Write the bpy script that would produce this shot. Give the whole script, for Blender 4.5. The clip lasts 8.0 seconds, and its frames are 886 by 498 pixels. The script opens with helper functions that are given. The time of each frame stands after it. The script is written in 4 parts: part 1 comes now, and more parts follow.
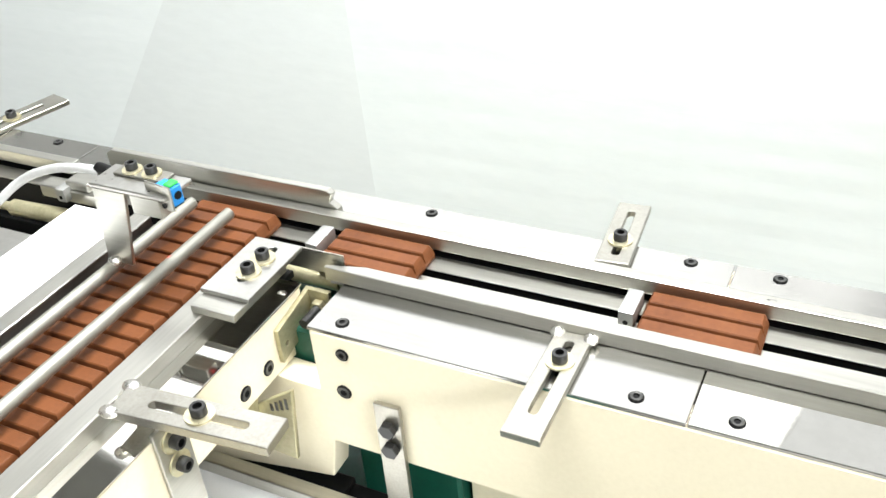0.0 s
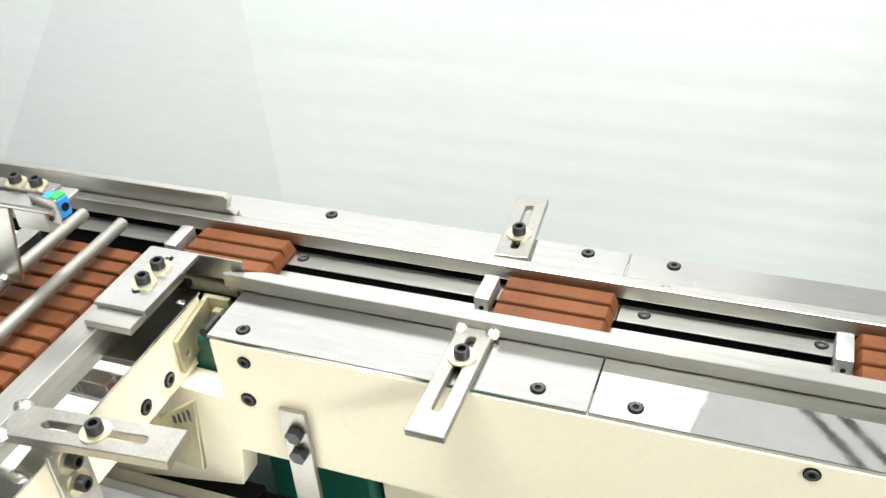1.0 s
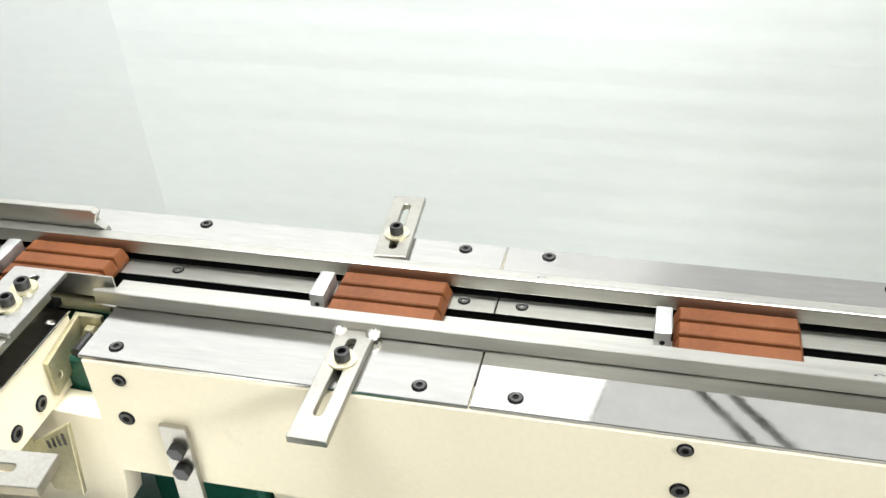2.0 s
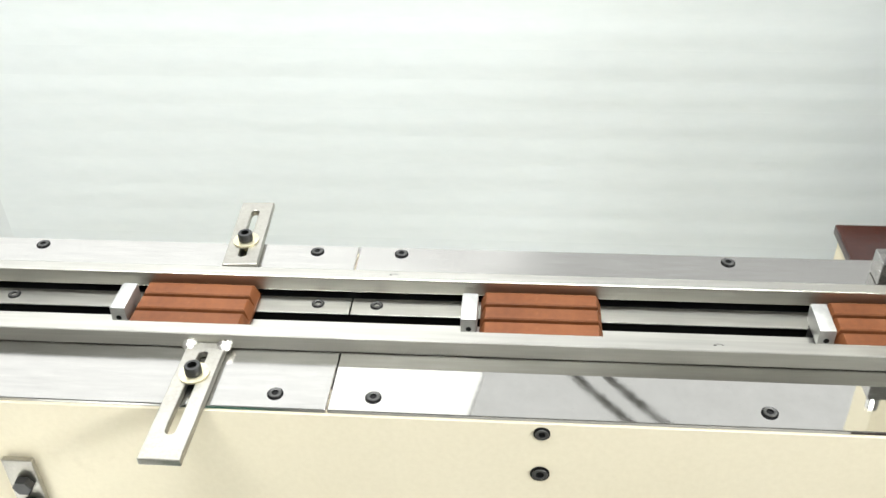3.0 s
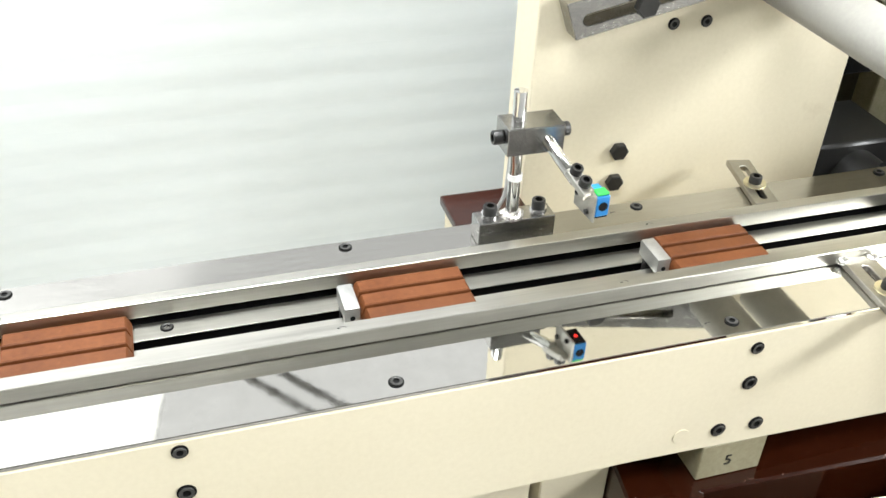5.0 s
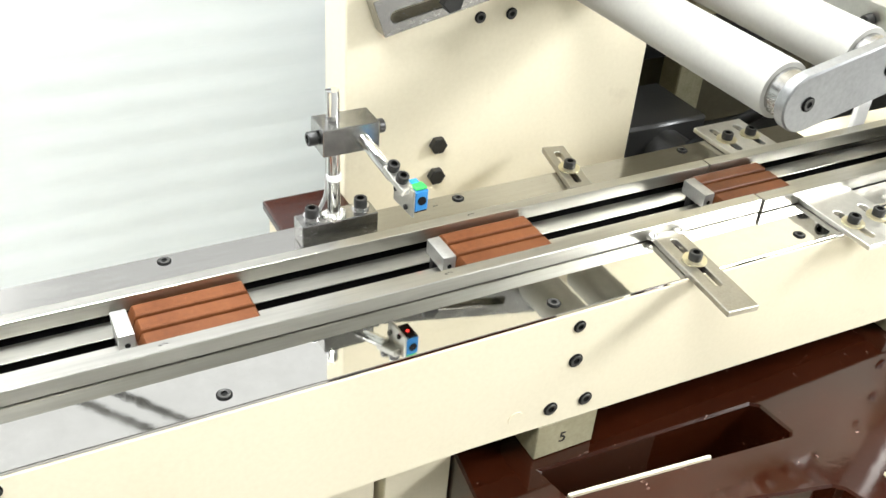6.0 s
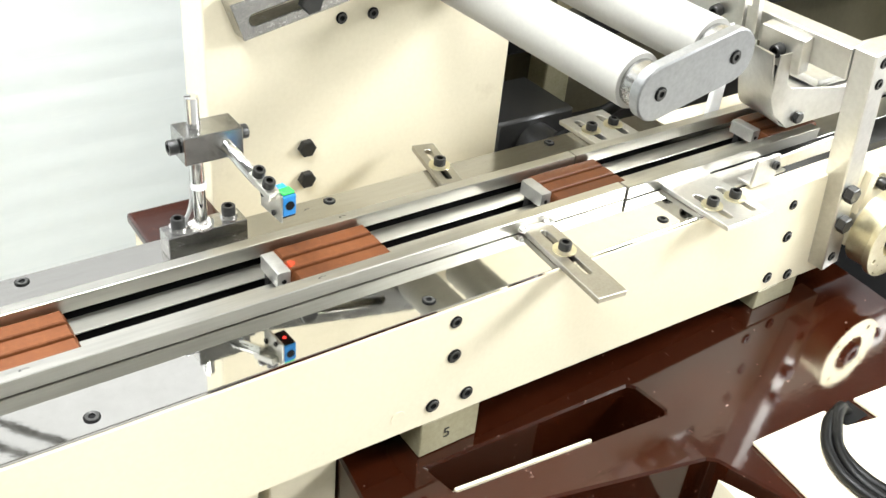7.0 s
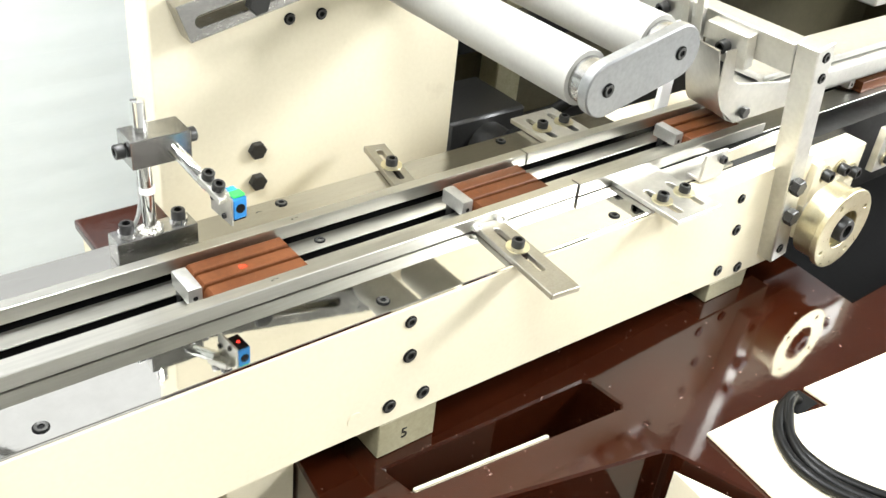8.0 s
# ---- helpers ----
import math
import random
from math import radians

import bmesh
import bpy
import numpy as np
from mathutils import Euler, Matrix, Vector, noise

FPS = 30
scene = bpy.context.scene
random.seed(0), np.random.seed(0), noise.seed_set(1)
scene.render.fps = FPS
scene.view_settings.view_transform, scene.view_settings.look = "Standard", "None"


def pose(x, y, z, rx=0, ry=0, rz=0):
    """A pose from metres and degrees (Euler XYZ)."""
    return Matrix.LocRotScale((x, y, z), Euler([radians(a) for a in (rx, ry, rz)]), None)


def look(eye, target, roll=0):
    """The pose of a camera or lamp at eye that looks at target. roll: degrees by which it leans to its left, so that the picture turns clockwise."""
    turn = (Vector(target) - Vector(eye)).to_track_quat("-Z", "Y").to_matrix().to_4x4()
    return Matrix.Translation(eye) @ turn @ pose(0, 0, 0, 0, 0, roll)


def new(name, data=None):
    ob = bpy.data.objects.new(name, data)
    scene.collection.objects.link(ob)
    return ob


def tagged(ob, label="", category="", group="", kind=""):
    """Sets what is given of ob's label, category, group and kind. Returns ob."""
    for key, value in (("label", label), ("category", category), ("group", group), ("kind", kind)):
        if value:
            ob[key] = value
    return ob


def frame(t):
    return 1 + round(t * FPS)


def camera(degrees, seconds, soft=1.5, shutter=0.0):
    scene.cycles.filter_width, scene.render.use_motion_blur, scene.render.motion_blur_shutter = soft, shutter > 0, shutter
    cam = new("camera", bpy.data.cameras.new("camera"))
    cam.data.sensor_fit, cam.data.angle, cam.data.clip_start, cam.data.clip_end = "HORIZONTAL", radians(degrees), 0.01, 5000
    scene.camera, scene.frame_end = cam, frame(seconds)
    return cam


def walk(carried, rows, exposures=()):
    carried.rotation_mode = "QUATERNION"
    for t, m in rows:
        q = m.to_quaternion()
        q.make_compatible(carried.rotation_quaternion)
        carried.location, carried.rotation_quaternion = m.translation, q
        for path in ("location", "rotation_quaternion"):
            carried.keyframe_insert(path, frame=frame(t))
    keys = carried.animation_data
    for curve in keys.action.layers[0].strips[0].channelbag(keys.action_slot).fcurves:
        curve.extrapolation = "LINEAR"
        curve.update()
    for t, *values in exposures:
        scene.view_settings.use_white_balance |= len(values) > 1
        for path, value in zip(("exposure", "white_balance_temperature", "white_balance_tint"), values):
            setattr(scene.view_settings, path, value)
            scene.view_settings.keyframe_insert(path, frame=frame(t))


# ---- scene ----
# Lengths in metres. x runs along the conveyor, y away from the camera, the deck's top is at z = 1.
cam = camera(50.1, 8.0)
PATH = [
    (0, (0.043, -0.4, 1.4), (-0.743, 1.053, 0.273), -5.3),
    (0.5, (0.05, -0.397, 1.4), (-0.646, 1.095, 0.265), -4.9),
    (1, (0.053, -0.395, 1.4), (-0.569, 1.123, 0.257), -4.3),
    (2.5, (0.076, -0.39, 1.396), (-0.218, 1.218, 0.243), -2.5),
    (3, (0.083, -0.388, 1.395), (-0.075, 1.235, 0.237), -1.7),
    (3.5, (0.093, -0.39, 1.393), (0.09, 1.244, 0.239), -0.7),
    (4, (0.101, -0.391, 1.394), (0.259, 1.234, 0.239), 0.4),
    (4.5, (0.111, -0.392, 1.394), (0.468, 1.202, 0.241), 1.6),
    (5, (0.119, -0.395, 1.396), (0.637, 1.158, 0.245), 2.6),
    (6.5, (0.14, -0.402, 1.397), (1.072, 0.962, 0.269), 5.4),
    (7, (0.144, -0.404, 1.398), (1.16, 0.904, 0.277), 6.0),
    (7.5, (0.146, -0.406, 1.397), (1.224, 0.86, 0.285), 6.4),
    (8, (0.146, -0.406, 1.397), (1.236, 0.851, 0.286), 6.5),
]

EXPOSURES = [(0, 0.0), (1, -0.15), (3.5, -0.2), (5.0, -0.1), (6.5, 0.17), (8, 0.22)]
walk(cam, [(t, look(eye, target, roll)) for t, eye, target, roll in PATH], EXPOSURES)

# ---- light ----
world = bpy.data.worlds.new("hall_air")
scene.world = world
world.use_nodes = True
world.node_tree.nodes["Background"].inputs[0].default_value = (0.9, 0.95, 1.0, 1)
world.node_tree.nodes["Background"].inputs[1].default_value = 0.05

CEILING = 2.9
# Ceiling lights: x, y, half size x, half size y, watts, glow of the diffuser, height, turn
# The last is added, out of view, to brighten the shutter.
# The second is added: its faint glow stands in for grey ceiling in reflections.
LAMPS = [(-1.374, 2.45, 1.40, 1.50, 34, 1.5, CEILING, -11), (1.096, 2.087, 1.10, 1.0, 3.0, 0.3, CEILING, -11), (-0.35, -0.75, 0.6, 0.3, 50, 3.5, CEILING, 0), (3.35, -1.70, 0.70, 0.75, 300, 3.5, 2.80, 0), (0.0, 0.50, 0.85, 0.15, 116, 3.5, CEILING, 0)]


# ---- materials ----
def nodes_of(name):
    m = bpy.data.materials.new(name)
    m.use_nodes = True
    t = m.node_tree
    return m, t, t.nodes["Principled BSDF"]


def add(t, kind, **values):
    n = t.nodes.new(kind)
    for k, v in values.items():
        n.inputs[k.replace("_", " ")].default_value = v
    return n


def surface(name, c1, c2, rough=(0.4, 0.6), metal=0.0, scale=(30, 400), stretch=(1, 1, 1), bump=0.05, depth=0.001, coat=0.0, each=0.0, spots=None, spec=0.5):
    """Two-scale variation of colour and roughness with a fine relief."""
    m, t, p = nodes_of(name)
    co = t.nodes.new("ShaderNodeTexCoord")
    mp = t.nodes.new("ShaderNodeMapping")
    mp.inputs["Scale"].default_value = stretch
    t.links.new(co.outputs["Object"], mp.inputs["Vector"])
    big = add(t, "ShaderNodeTexNoise", Scale=scale[0], Detail=5.0, Roughness=0.6)
    fine = add(t, "ShaderNodeTexNoise", Scale=scale[1], Detail=3.0, Roughness=0.6)
    for n in (big, fine):
        t.links.new(mp.outputs[0], n.inputs["Vector"])
    ad = t.nodes.new("ShaderNodeMath")
    ad.operation = "MULTIPLY_ADD"
    ad.inputs[1].default_value = 0.45
    t.links.new(fine.outputs[0], ad.inputs[0])
    half = t.nodes.new("ShaderNodeMath")
    half.operation = "MULTIPLY"
    half.inputs[1].default_value = 0.55
    t.links.new(big.outputs[0], half.inputs[0])
    t.links.new(half.outputs[0], ad.inputs[2])
    ramp = t.nodes.new("ShaderNodeMapRange")
    ramp.inputs[1].default_value, ramp.inputs[2].default_value = 0.35, 0.65
    t.links.new(ad.outputs[0], ramp.inputs[0])
    mix = t.nodes.new("ShaderNodeMix")
    mix.data_type = "RGBA"
    mix.inputs[6].default_value, mix.inputs[7].default_value = (*c1, 1), (*c2, 1)
    t.links.new(ramp.outputs[0], mix.inputs[0])
    out = mix.outputs[2]
    if each:
        info = t.nodes.new("ShaderNodeObjectInfo")
        mr = t.nodes.new("ShaderNodeMapRange")
        mr.inputs[3].default_value, mr.inputs[4].default_value = 1 - each, 1 + each
        t.links.new(info.outputs["Random"], mr.inputs[0])
        hsv = t.nodes.new("ShaderNodeHueSaturation")
        t.links.new(mr.outputs[0], hsv.inputs["Value"])
        t.links.new(out, hsv.inputs["Color"])
        out = hsv.outputs[0]
    if spots:
        colour, size, low, high = spots
        sp = add(t, "ShaderNodeTexNoise", Scale=size, Detail=6.0, Roughness=0.7)
        t.links.new(co.outputs["Object"], sp.inputs["Vector"])
        sr = t.nodes.new("ShaderNodeMapRange")
        sr.inputs[1].default_value, sr.inputs[2].default_value = low, high
        t.links.new(sp.outputs[0], sr.inputs[0])
        m2 = t.nodes.new("ShaderNodeMix")
        m2.data_type = "RGBA"
        m2.inputs[7].default_value = (*colour, 1)
        t.links.new(sr.outputs[0], m2.inputs[0])
        t.links.new(out, m2.inputs[6])
        out = m2.outputs[2]
    t.links.new(out, p.inputs["Base Color"])
    rr = t.nodes.new("ShaderNodeMapRange")
    rr.inputs[1].default_value, rr.inputs[2].default_value = 0.3, 0.7
    rr.inputs[3].default_value, rr.inputs[4].default_value = rough
    t.links.new(ad.outputs[0], rr.inputs[0])
    t.links.new(rr.outputs[0], p.inputs["Roughness"])
    p.inputs["Metallic"].default_value = metal
    p.inputs["Coat Weight"].default_value = coat
    p.inputs["Specular IOR Level"].default_value = spec
    if bump:
        bp = t.nodes.new("ShaderNodeBump")
        bp.inputs["Strength"].default_value, bp.inputs["Distance"].default_value = bump, depth
        t.links.new(ad.outputs[0], bp.inputs["Height"])
        t.links.new(bp.outputs[0], p.inputs["Normal"])
    return m


def glowing(name, colour, strength):
    m, t, p = nodes_of(name)
    p.inputs["Base Color"].default_value = (*(0.15 * c for c in colour), 1)
    p.inputs["Emission Color"].default_value = (*colour, 1)
    p.inputs["Emission Strength"].default_value = strength
    return m


MIRROR = surface("polished_steel", (0.66, 0.65, 0.61), (0.72, 0.71, 0.67), (0.015, 0.06), 1.0, (14, 70), (1, 1, 1), 0.035, 0.0008)
PLATE = surface("lapped_steel_plate", (0.47, 0.46, 0.435), (0.55, 0.54, 0.51), (0.13, 0.22), 1.0, (8, 90), (0.4, 3, 1), 0.02, 0.0003)
SATIN = surface("satin_steel", (0.46, 0.45, 0.42), (0.56, 0.55, 0.52), (0.26, 0.38), 1.0, (20, 240), (1, 1, 1), 0.02, 0.0002)
BRUSHED = surface("brushed_steel", (0.45, 0.44, 0.40), (0.56, 0.55, 0.50), (0.28, 0.40), 1.0, (5, 130), (0.15, 3, 3), 0.006, 0.0001)
BRUSHED_Y = surface("brushed_steel_across", (0.42, 0.41, 0.375), (0.52, 0.51, 0.465), (0.30, 0.42), 1.0, (5, 130), (3, 0.15, 3), 0.006, 0.0001)
BRIGHT = surface("bright_rolled_steel", (0.56, 0.55, 0.515), (0.69, 0.68, 0.64), (0.34, 0.50), 1.0, (16, 200), (1, 1, 1), 0.02, 0.0002)
NICKEL = surface("matt_nickel_plate", (0.34, 0.325, 0.285), (0.45, 0.435, 0.39), (0.28, 0.42), 1.0, (25, 500), (1, 1, 1), 0.04, 0.0003)
ROD = surface("matt_steel_rod", (0.30, 0.29, 0.255), (0.38, 0.37, 0.33), (0.50, 0.62), 1.0, (12, 260), (3, 0.3, 3), 0.02, 0.0002)
# Cream enamel with the rear housing's inner shade put into its colour
SHADED_CREAM = surface("shaded_cream_enamel", (0.08, 0.07, 0.04), (0.115, 0.10, 0.06), (0.5, 0.65), 0.0, (12, 120), (1, 1, 1), 0.05, 0.0004, spec=0.3)
CHROME = surface("chrome", (0.78, 0.78, 0.77), (0.84, 0.84, 0.83), (0.04, 0.12), 1.0, (30, 200), (1, 1, 1), 0.0)
GROUND_STEEL = surface("ground_steel_block", (0.30, 0.30, 0.29), (0.46, 0.45, 0.43), (0.18, 0.3), 1.0, (40, 300), (1, 1, 3), 0.03, 0.0003)
ALU = surface("cast_aluminium", (0.40, 0.40, 0.385), (0.51, 0.51, 0.49), (0.35, 0.5), 0.85, (40, 400), (1, 1, 1), 0.06, 0.0004, 0, 0.05)
END_CAST = surface("grey_cast_end_plate", (0.25, 0.255, 0.255), (0.34, 0.345, 0.345), (0.30, 0.45), 0.8, (25, 300), (1, 1, 1), 0.05, 0.0004)
WELD = surface("weld_bead", (0.45, 0.43, 0.40), (0.85, 0.84, 0.80), (0.2, 0.4), 1.0, (300, 900), (1, 1, 1), 0.6, 0.001)
OXIDE = surface("black_oxide", (0.010, 0.010, 0.0095), (0.022, 0.0215, 0.0205), (0.28, 0.45), 0.0, (200, 900), (1, 1, 1), 0.05, 0.0003, spec=0.5)
WORN = surface("worn_black_steel", (0.030, 0.030, 0.028), (0.065, 0.064, 0.060), (0.3, 0.45), 0.3, (200, 900), (1, 1, 1), 0.05, 0.0003, spec=0.5)
SOCKET = surface("dark_socket", (0.003, 0.003, 0.003), (0.005, 0.005, 0.005), (0.6, 0.7), 0.0, (200, 900), (1, 1, 1), 0, spec=0.15)
ZINC = surface("yellow_zinc", (0.62, 0.55, 0.34), (0.74, 0.69, 0.50), (0.25, 0.4), 0.9, (60, 400), (1, 1, 1), 0.04, 0.0003)
OLIVE = surface("olive_zinc_plate", (0.36, 0.33, 0.20), (0.50, 0.46, 0.30), (0.3, 0.45), 0.7, (50, 300), (1, 1, 1), 0.06, 0.0004)
CREAM = surface("cream_enamel", (0.72, 0.655, 0.49), (0.78, 0.715, 0.55), (0.50, 0.62), 0.0, (5, 240), (1, 1, 1), 0.05, 0.0004, 0.0, 0, ((0.60, 0.53, 0.38), 14, 0.62, 0.85), 0.3)
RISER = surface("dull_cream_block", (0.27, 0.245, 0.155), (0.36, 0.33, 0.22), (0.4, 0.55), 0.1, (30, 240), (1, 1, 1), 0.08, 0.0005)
BROWN = surface("brown_gloss_paint", (0.019, 0.0036, 0.0013), (0.029, 0.0068, 0.0026), (0.03, 0.12), 0.0, (9, 150), (1, 1, 1), 0.10, 0.0010, 0.0, 0, ((0.26, 0.18, 0.15), 170, 0.66, 0.70))
GREEN = surface("green_enamel", (0.004, 0.055, 0.035), (0.008, 0.085, 0.055), (0.3, 0.45), 0.0, (20, 200), (1, 1, 1), 0.05)
BLACK = surface("black_rubber", (0.003, 0.003, 0.003), (0.005, 0.005, 0.0047), (0.35, 0.5), 0.0, (60, 400), (1, 1, 1), 0.08, spec=0.2)
CHOC = surface("milk_chocolate", (0.088, 0.0288, 0.0102), (0.134, 0.0470, 0.0168), (0.36, 0.48), 0.0, (30, 260), (1, 1, 1), 0.14, 0.0006, 0, 0.09, ((0.22, 0.095, 0.05), 90, 0.66, 0.9), spec=0.18)
WHITE_PLASTIC = surface("white_plastic", (0.82, 0.82, 0.81), (0.86, 0.86, 0.85), (0.35, 0.5), 0.0, (10, 200), (1, 1, 1), 0.02)
SHEET = surface("off_white_roller_rubber", (0.30, 0.295, 0.27), (0.36, 0.355, 0.325), (0.5, 0.65), 0.0, (12, 260), (1, 1, 1), 0.05, 0.0004)
BLUE = surface("blue_plastic", (0.008, 0.17, 0.48), (0.015, 0.22, 0.56), (0.3, 0.4), 0.0, (50, 300), (1, 1, 1), 0.02)
CABLE_GREY = surface("grey_cable", (0.36, 0.36, 0.35), (0.44, 0.44, 0.43), (0.4, 0.5), 0.0, (50, 300), (1, 1, 1), 0.02)
SHUTTER = surface("white_shutter_paint", (0.74, 0.785, 0.78), (0.79, 0.83, 0.825), (0.28, 0.42), 0.0, (2, 60), (0.3, 1, 1), 0.03, 0.0006, 0, 0.015)
SHUTTER_GREY = surface("greyer_shutter_panel", (0.69, 0.725, 0.72), (0.74, 0.775, 0.77), (0.3, 0.4), 0.0, (2, 60), (0.3, 1, 1), 0.03, 0.0006)
PLASTER = surface("hall_plaster", (0.40, 0.40, 0.385), (0.46, 0.46, 0.445), (0.7, 0.85), 0.0, (2, 40), (1, 1, 1), 0.1, 0.002)
CONCRETE = surface("hall_concrete", (0.24, 0.23, 0.22), (0.34, 0.33, 0.31), (0.5, 0.7), 0.0, (2, 60), (1, 1, 1), 0.1, 0.002)
CEIL_PAINT = surface("ceiling_paint", (0.36, 0.36, 0.35), (0.42, 0.42, 0.41), (0.8, 0.9), 0.0, (2, 60), (1, 1, 1), 0.05, 0.002)
LED_GREEN = glowing("green_led", (0.05, 0.85, 0.15), 0.75)
LED_RED = glowing("red_led", (1.0, 0.03, 0.02), 3.0)
DIFFUSER = glowing("lamp_diffuser", (0.97, 0.99, 1.0), 0.75)
# Faint glow in place of a grey ceiling mirrored in the top plates
GREY_CEILING_GLOW = glowing("grey_ceiling_glow", (0.97, 0.99, 1.0), 0.78)


# ---- mesh helpers ----
def box(bm, x0, x1, y0, y1, z0, z1, bevel=0.0, seg=1):
    vs = bmesh.ops.create_cube(bm, size=1)["verts"]
    bmesh.ops.scale(bm, vec=(x1 - x0, y1 - y0, z1 - z0), verts=vs)
    bmesh.ops.translate(bm, vec=((x0 + x1) / 2, (y0 + y1) / 2, (z0 + z1) / 2), verts=vs)
    if bevel:
        es = list({e for v in vs for e in v.link_edges})
        r = bmesh.ops.bevel(bm, geom=es, offset=bevel, segments=seg, affect="EDGES", profile=0.6)
        vs = list({v for f in r["faces"] for v in f.verts} | {v for v in vs if v.is_valid})
    return vs


def rod(bm, a, b, r, seg=20, r2=None, bevel=0.0):
    a, b = Vector(a), Vector(b)
    vs = bmesh.ops.create_cone(bm, cap_ends=True, segments=seg, radius1=r, radius2=r if r2 is None else r2, depth=(b - a).length)["verts"]
    if bevel:
        es = [e for e in {e for v in vs for e in v.link_edges} if any(len(f.verts) > 4 for f in e.link_faces)]
        rr = bmesh.ops.bevel(bm, geom=es, offset=bevel, segments=2, affect="EDGES", profile=0.6)
        vs = list({v for f in rr["faces"] for v in f.verts} | {v for v in vs if v.is_valid})
    q = (b - a).to_track_quat("Z", "Y").to_matrix().to_4x4()
    bmesh.ops.transform(bm, matrix=Matrix.Translation((a + b) / 2) @ q, verts=vs)
    return vs


def ring(cx, cy, r, n=16, turn=0.0):
    return [(cx + r * math.cos(turn + 2 * math.pi * k / n), cy + r * math.sin(turn + 2 * math.pi * k / n)) for k in range(n)]


def obround(x0, y0, x1, y1, r, n=8):
    """A slot's outline from one centre to the other."""
    d = math.atan2(y1 - y0, x1 - x0)
    pts = [(x1 + r * math.cos(d - math.pi / 2 + math.pi * k / n), y1 + r * math.sin(d - math.pi / 2 + math.pi * k / n)) for k in range(n + 1)]
    return pts + [(x0 + r * math.cos(d + math.pi / 2 + math.pi * k / n), y0 + r * math.sin(d + math.pi / 2 + math.pi * k / n)) for k in range(n + 1)]


def plate(bm, outer, holes, z0, z1, m=None, bevel=0.0):
    """A flat plate with holes, its outline in x and y, thick from z0 to z1, then placed by m."""
    edges, made = [], []
    for loop in (outer, *holes):
        vs = [bm.verts.new((x, y, z0)) for x, y in loop]
        made += vs
        edges += [bm.edges.new((vs[k], vs[(k + 1) % len(vs)])) for k in range(len(vs))]
    fs = [g for g in bmesh.ops.triangle_fill(bm, use_beauty=True, use_dissolve=True, edges=edges)["geom"] if isinstance(g, bmesh.types.BMFace)]
    ext = bmesh.ops.extrude_face_region(bm, geom=fs)["geom"]
    top = [g for g in ext if isinstance(g, bmesh.types.BMVert)]
    bmesh.ops.translate(bm, vec=(0, 0, z1 - z0), verts=top)
    both = list(set(made) | set(top))
    if bevel:
        es = [e for e in {e for v in both for e in v.link_edges} if len(e.link_faces) == 2 and e.calc_face_angle(0) > 1.2]
        r = bmesh.ops.bevel(bm, geom=es, offset=bevel, segments=1, affect="EDGES")
        both = list({v for f in r["faces"] for v in f.verts} | {v for v in both if v.is_valid})
    if m is not None:
        bmesh.ops.transform(bm, matrix=m, verts=both)
    return both


UPRIGHT = Matrix(((1, 0, 0, 0), (0, 0, -1, 0), (0, 1, 0, 0), (0, 0, 0, 1)))  # outline x, y becomes x, z; thickness goes to -y


def thing(name, x=0, y=0, z=0, label="", category="", group="", kind="", m=None):
    ob = new(name)
    ob.empty_display_size = 0.02
    ob.matrix_basis = m if m is not None else pose(x, y, z)
    return tagged(ob, label, category, group, kind)


def mesh_of(name, bm, material, smooth=40):
    bmesh.ops.recalc_face_normals(bm, faces=bm.faces)
    me = bpy.data.meshes.new(name)
    bm.to_mesh(me)
    bm.free()
    me.materials.append(material)
    if smooth:
        me.shade_smooth()
        me.set_sharp_from_angle(angle=radians(smooth))
    return me


def part(name, bm, material, parent, label="", smooth=40):
    ob = new(name, bm if isinstance(bm, bpy.types.Mesh) else mesh_of(name, bm, material, smooth))
    ob.parent = parent
    return tagged(ob, label)


def solo(name, bm, material, label, category, group="", kind="", m=None, smooth=40):
    ob = new(name, bm if isinstance(bm, bpy.types.Mesh) else mesh_of(name, bm, material, smooth))
    if m is not None:
        ob.matrix_basis = m
    return tagged(ob, label, category, group, kind)


def placed(name, me, parent, m, label=""):
    ob = new(name, me)
    ob.parent = parent
    ob.matrix_basis = m
    return tagged(ob, label)


# ---- shared small meshes: origin at the seat, axis along +z ----
def cap_head(r, h):
    bm = bmesh.new()
    n = 24
    rings = [(r, 0), (r, h * 0.9), (r * 0.9, h), (r * 0.56, h), (r * 0.52, h * 0.45)]
    loops = [[bm.verts.new((q * math.cos(2 * math.pi * k / n), q * math.sin(2 * math.pi * k / n), z)) for k in range(n)] for q, z in rings]
    for a, b in zip(loops, loops[1:]):
        for k in range(n):
            bm.faces.new((a[k], a[(k + 1) % n], b[(k + 1) % n], b[k]))
    bm.faces.new(loops[-1])
    for f in bm.faces:
        if max(v.co.xy.length for v in f.verts) < r * 0.6:
            f.material_index = 1
    me = mesh_of("cap_head", bm, OXIDE)
    me.materials.append(SOCKET)
    return me


def washer_mesh(r, hole, h, material=ZINC):
    bm = bmesh.new()
    plate(bm, ring(0, 0, r, 28), [ring(0, 0, hole, 20)], 0, h)
    return mesh_of("washer", bm, material)


